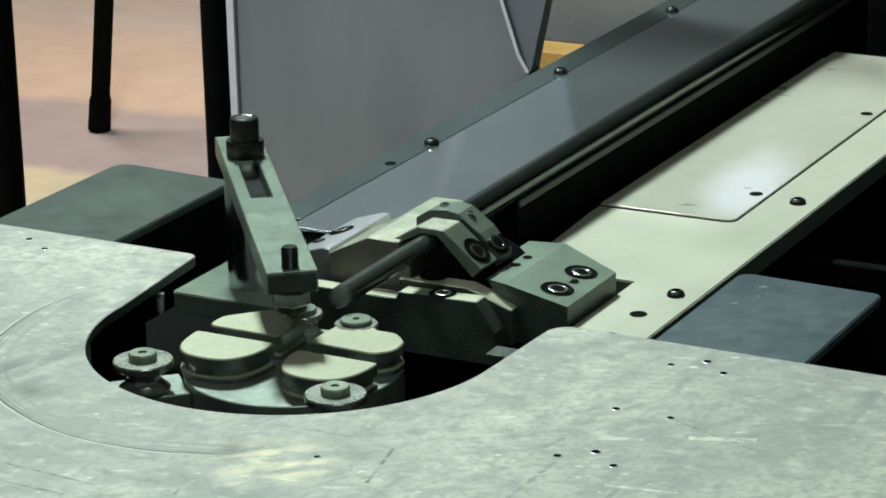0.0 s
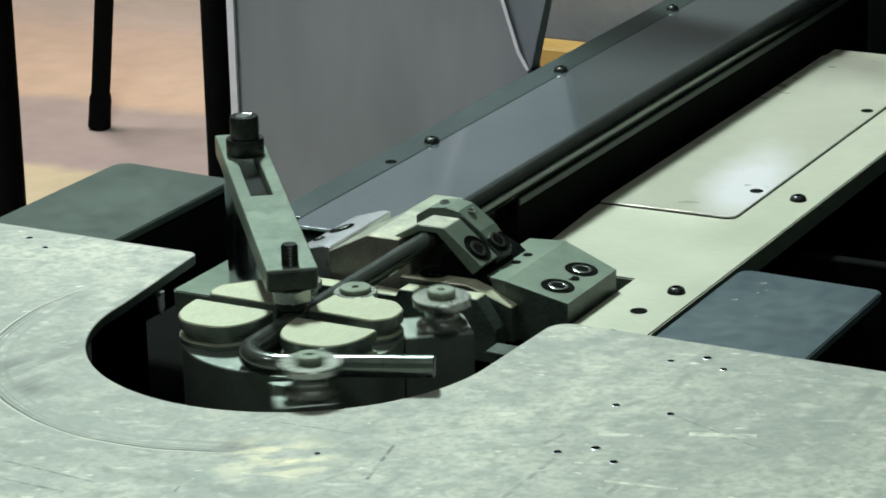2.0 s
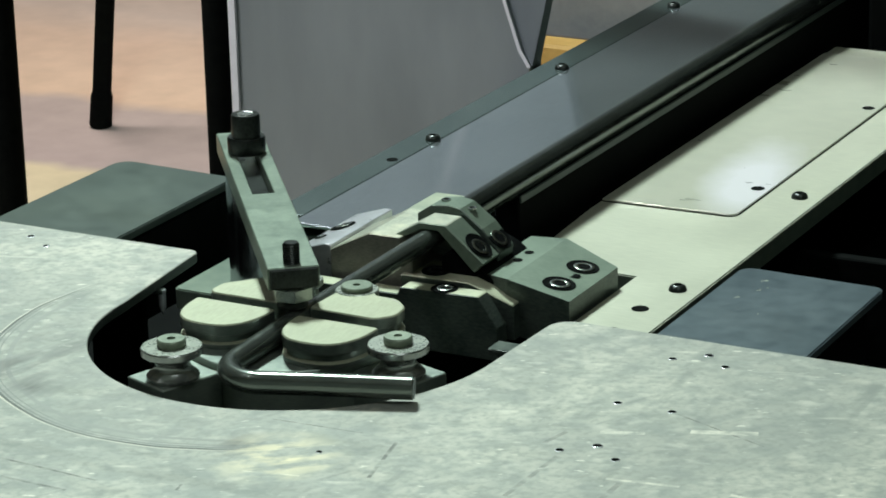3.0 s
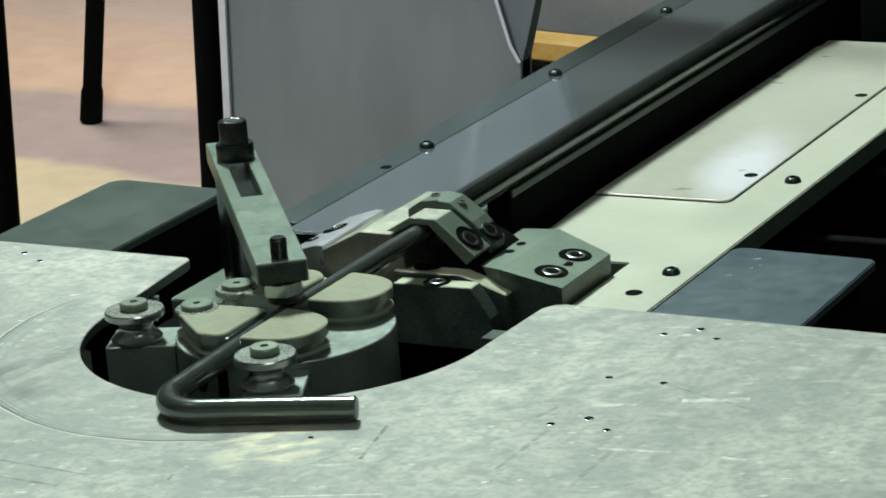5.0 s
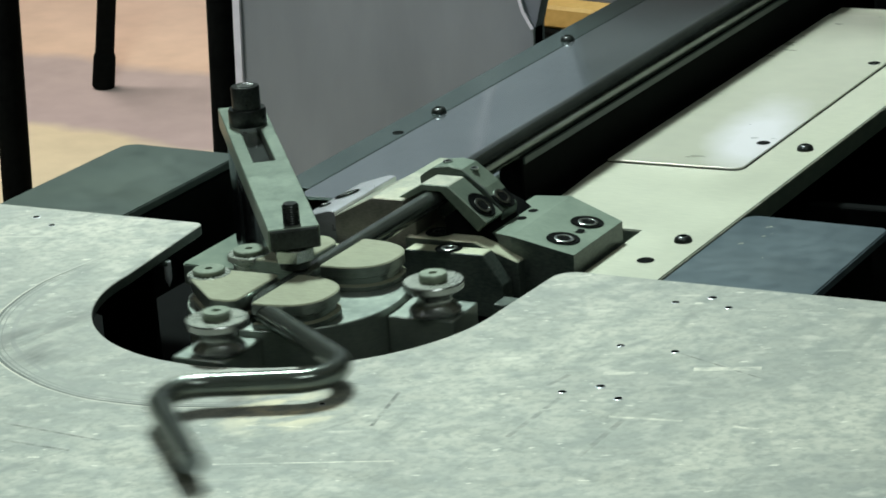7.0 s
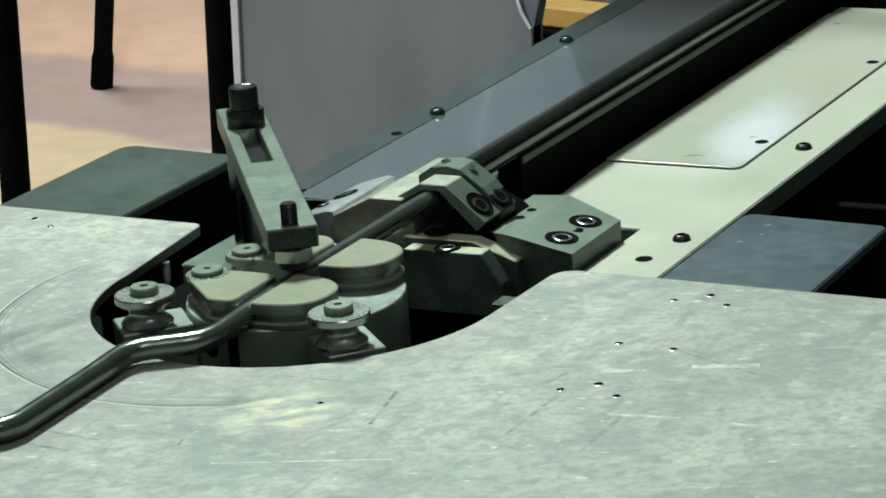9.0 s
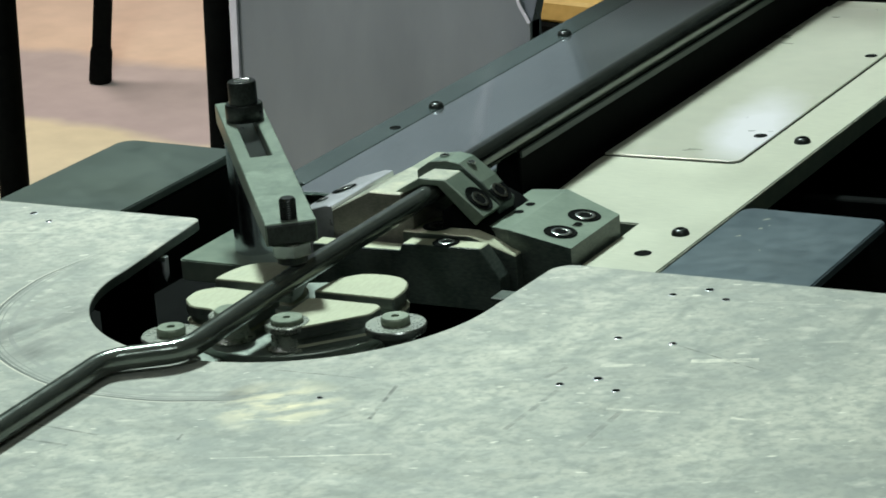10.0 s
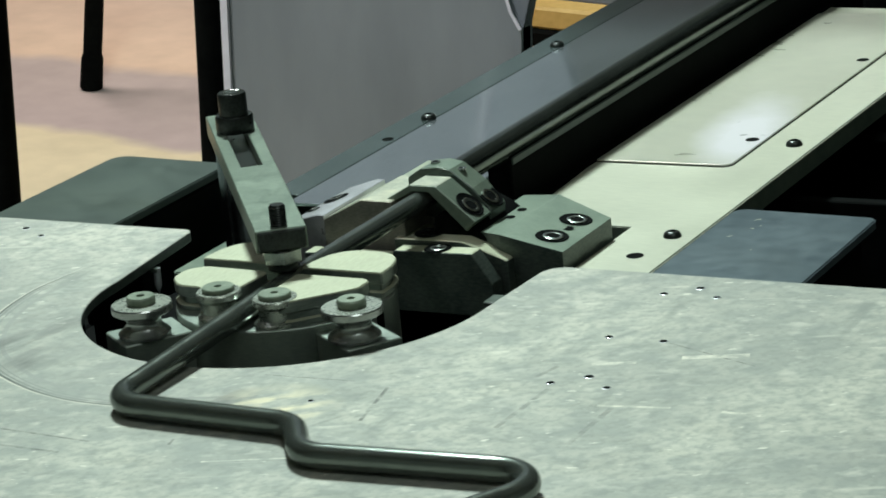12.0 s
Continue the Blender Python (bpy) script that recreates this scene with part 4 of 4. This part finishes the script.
# ---- motion ----
# seconds, tip travel along the feed line, the five bend angles, lift of the free end
ROD_ROWS = [
    (0, 0.05, 0, 0, 0, 0, 0, 0), (0.1, 0, 0, 0, 0, 0, 0, 0), (0.2, -0.05, 0, 0, 0, 0, 0, 0), (0.3, -0.097, 0, 0, 0, 0, 0, 0), (0.4, -0.134, 0, 0, 0, 0, 0, 0),
    (0.5, -0.138, 0, 0, 0, 0, 0, 0), (1.4, -0.138, 0, 0, 0, 0, 0, 0), (1.5, -0.139, 28, 0, 0, 0, 0, 0), (1.6, -0.151, 72, 0, 0, 0, 0, 0), (1.7, -0.165, 100, 0, 0, 0, 0, 0),
    (1.8, -0.171, 117, 0, 0, 0, 0, 0), (1.9, -0.171, 116, 0, 0, 0, 0, 0), (2, -0.171, 113, 0, 0, 0, 0, 0), (2.1, -0.171, 111, 0, 0, 0, 0, 0), (2.5, -0.171, 110, 0, 0, 0, 0, 0),
    (2.6, -0.184, 110, 0, 0, 0, 0, -0.03), (2.7, -0.189, 110, 0, 0, 0, 0, -0.03), (2.9, -0.193, 110, 0, 0, 0, 0, -0.03), (3.2, -0.195, 110, 0, 0, 0, 0, -0.03), (3.7, -0.195, 110, 0, 0, 0, 0, -0.03),
    (4.1, -0.247, 110, 0, 0, 0, 0, -0.03), (5, -0.247, 110, 0, 0, 0, 0, -0.03), (5.1, -0.2445, 110, -30, 0, 0, 0, -0.03), (5.2, -0.2565, 110, -88, 0, 0, 0, -0.03), (5.3, -0.2645, 110, -116, 0, 0, 0, -0.03),
    (5.4, -0.2635, 110, -122, 0, 0, 0, -0.03), (5.6, -0.2635, 110, -122, 0, 0, 0, -0.03), (5.7, -0.2645, 110, -120, 0, 0, 0, -0.03), (5.8, -0.2655, 110, -118, 0, 0, 0, -0.03), (6.1, -0.2665, 110, -118, 0, 0, 0, -0.03),
    (6.4, -0.2735, 110, -121, 0, 0, 0, -0.03), (6.5, -0.3115, 110, -121, 0, 0, 0, -0.03), (6.6, -0.3355, 110, -121, 0, 0, 0, -0.03), (6.7, -0.3475, 110, -121, 0, 0, 0, -0.03), (6.9, -0.356, 110, -121, 8, 0, 0, -0.03),
    (7, -0.366, 110, -121, 55, 0, 0, 0), (7.1, -0.369, 110, -121, 61, 0, 0, 0), (7.2, -0.369, 110, -121, 61, 0, 0, 0), (7.5, -0.369, 110, -121, 60, 0, 0, 0), (7.9, -0.396, 110, -121, 58, 0, 0, 0),
    (8.2, -0.396, 110, -121, 58, 0, 0, 0), (8.5, -0.411, 110, -121, 58, -57.5, 0, -0.03), (8.8, -0.413, 110, -121, 58, -55.5, 0, -0.03), (8.9, -0.433, 110, -121, 58, -55.5, 0, -0.03), (9, -0.457, 110, -121, 58, -55.5, 0, -0.03),
    (9.1, -0.475, 110, -121, 58, -55.5, 0, -0.03), (9.2, -0.479, 110, -121, 58, -55.5, 0, -0.03), (10.8, -0.479, 110, -121, 58, -55.5, 0, -0.03), (10.9, -0.4775, 110, -121, 58, -55.5, 8, -0.03), (11, -0.49, 108.5, -123, 59.7, -54.3, 40, -0.03),
    (11.1, -0.492, 107.8, -124, 60.6, -53.6, 42, -0.03), (11.2, -0.535, 107, -125, 61.5, -53, 91.5, -0.03), (11.3, -0.535, 107, -125, 61.5, -53, 93, -0.03), (11.5, -0.5345, 107, -125, 61.5, -53, 86.5, -0.03), (11.6, -0.535, 107, -125, 61.5, -53, 85.5, -0.03),
    (11.7, -0.536, 107, -125, 61.5, -53, 84.5, -0.03), (11.8, -0.578, 108.5, -123, 59.8, -54.2, 86, -0.03), (11.9, -0.631, 108.5, -123, 59.8, -54.2, 88, -0.03), (12, -0.651, 108.5, -123, 59.8, -54.2, 88.5, -0.03)]
CARRIER_ROWS = [
    (0.0, 270, -18), (0.1, 274, -18), (0.2, 284, -18), (0.3, 292, -18), (0.4, 295, -18), (0.5, 296, -18), (0.6, 296, -16.5), (0.7, 296, -9), (0.8, 296, -1), (0.9, 296, 0), (1.4, 296, 0), (1.5, 315, 0), (1.6, 337, 0), (1.7, 356, 0), (1.8, 367, 0), (1.9, 366, 0),
    (2.0, 353, 0), (2.1, 329, 0), (2.2, 314, 0), (2.5, 310, 0), (2.6, 297, 0), (2.7, 296, 0), (3.0, 296, 0), (3.1, 296, -4), (3.2, 295, -10), (3.4, 290, -18), (4.0, 250, -18), (4.3, 248, -10), (4.5, 248, 0),
    (5.0, 248, 0), (5.1, 227, 0), (5.2, 210, 0), (5.3, 188, 0), (5.4, 171, 0), (5.5, 169, 0), (5.6, 174, 0), (5.7, 204, 0), (5.8, 226, 0), (6.1, 228, 0), (6.2, 241, 0), (6.4, 246, 0), (6.5, 264, 0), (6.6, 285, 0),
    (6.7, 294, 0), (6.9, 296, 0), (7.0, 317, 0), (7.1, 321, 0), (7.2, 322, 0), (7.5, 300, 0), (7.9, 248, 0), (8.2, 246, 0), (8.45, 215, 0), (8.7, 268, 0), (8.8, 271, 0), (9.2, 271, 0), (9.3, 271, -6), (9.4, 271, -13), (9.5, 272, -18),
    (9.6, 285, -18), (9.7, 294, -18), (10.0, 294, -18), (10.1, 294, -17), (10.2, 294, -6), (10.3, 294, 0), (10.8, 294, 0), (10.9, 305, 0), (11.0, 320, 0), (11.1, 322, 0), (11.2, 325, 0), (11.4, 325, 0), (11.5, 308, 0), (11.6, 286, 0), (11.7, 275, 0), (11.8, 272, 0), (11.9, 276, 0), (12.0, 280, 0)]
TURRET_ROWS = [
    (0.0, 0, -18), (0.5, 0, -18), (0.6, 0, -16.5), (0.7, 0, -9), (0.8, 0, -1), (0.9, 0, 0), (3.0, 0, 0), (3.1, 0, -4), (3.2, 0, -10), (3.4, 0, -18), (3.55, 0, -18), (3.75, 45, -18), (3.95, 90, -18), (4.1, 90, -18), (4.3, 90, -10), (4.5, 90, 0),
    (9.2, 90, 0), (9.3, 90, -6), (9.4, 90, -13), (9.5, 90, -18), (9.6, 92, -18), (9.7, 140, -18), (9.8, 179, -18), (9.9, 180, -18), (10.0, 180, -18), (10.1, 180, -17), (10.2, 180, -6), (10.3, 180, 0), (12.0, 180, 0)]


# seconds and tilt of the table about the feed line, in degrees, the far side from the posts upward
TILT_ROWS = [(0, -0.15), (0.5, 0.03), (1, 0), (2, 0.05), (3, 0.02), (3.3, 0.02), (4.5, 3.18), (5, 3.2), (5.5, 3.16), (6, 3.12), (6.5, 3.08), (7, 3.02), (8, 3.2),
             (9, 3.3), (9.5, 3.26), (10, 3.22), (10.5, 3.25), (11, 3.3), (11.4, 3.4), (11.5, 3.46), (11.6, 3.85), (11.8, 4.35), (12, 4.47)]
HEAD_THINGS = [head, table, peg, bed_plate, *wings, rp, lr, tube, arm, jaw, cl, bk, strip, rod]


def between(rows, t):
    """The row at t, in even steps between the two rows beside it."""
    for a, b in zip(rows, rows[1:]):
        if a[0] <= t <= b[0] + 1e-6:
            f = (t - a[0]) / (b[0] - a[0])
            return [p + (q - p) * f for p, q in zip(a, b)]
    return list(rows[-1])


def tilted(t):
    """The turn of the whole bending head about the feed line."""
    pivot = Matrix.Translation((0, 0, 0.012))
    return pivot @ pose(0, 0, 0, 0, -between(TILT_ROWS, t)[1], 0) @ pivot.inverted()


def rod_poses(t):
    """Where each length of the rod lies: straight down the feed line, then round the bends made so far."""
    _, y0, *ang, lift = between(ROD_ROWS, t)
    out = {}
    x, y, head = 0.0, y0 + 1.35, 270.0
    s = 1.35
    out[1.35] = (x, y, head)
    marks = {q for s0, mid, s1, _ in PIECES for q in (s0, mid, s1) if q < 1.35}
    spans = [(a, b, radians(v) / (b - a)) for (a, b), v in zip(BENDS, ang)]
    stops = sorted({*marks, *[e for ab in BENDS for e in ab]}, reverse=True)
    for q in stops:
        ds = s - q
        k = next((c for a, b, c in spans if a - 1e-9 <= q and s <= b + 1e-9), 0.0)
        n = 1 if abs(k) < 1e-9 else 4
        for _i in range(n):
            h = radians(head) + k * ds / n / 2
            x, y = x + math.cos(h) * ds / n, y + math.sin(h) * ds / n
            head += math.degrees(k * ds / n)
        s = q
        out[round(q, 6)] = (x, y, head)
    return out, lift


def motions():
    times = sorted({r[0] for r in ROD_ROWS})
    rows = {p[3]: [] for p in PIECES}
    for t in times:
        at, lift = rod_poses(t)

        def height(q):
            x, y, _ = at[round(q, 6)]
            return max(ROD_Z + lift * math.hypot(x, min(y, 0.0)), RR + 0.0006)

        for s0, mid, s1, ob in PIECES:
            x, y, bearing = at[round(mid, 6)]
            low, high = height(s0), height(s1)
            rows[ob].append((t, pose(x, y, (low + high) / 2, math.degrees(math.atan2(high - low, s1 - s0)), 0, bearing + 90 - 360)))
    for ob, r in rows.items():
        walk(ob, r)
    for ob in HEAD_THINGS:
        base = ob.matrix_basis.copy()
        walk(ob, [(t, tilted(t) @ base) for t, _ in TILT_ROWS])
    for ob, own in ((carrier, CARRIER_ROWS), (turret, TURRET_ROWS)):
        rows = []
        for t in sorted({r[0] for r in own} | {r[0] for r in TILT_ROWS}):
            _, a, dz = between(own, t)
            rows.append((t, tilted(t) @ pose(CX, CY, dz / 1000, 0, 0, a)))
        walk(ob, rows)


motions()
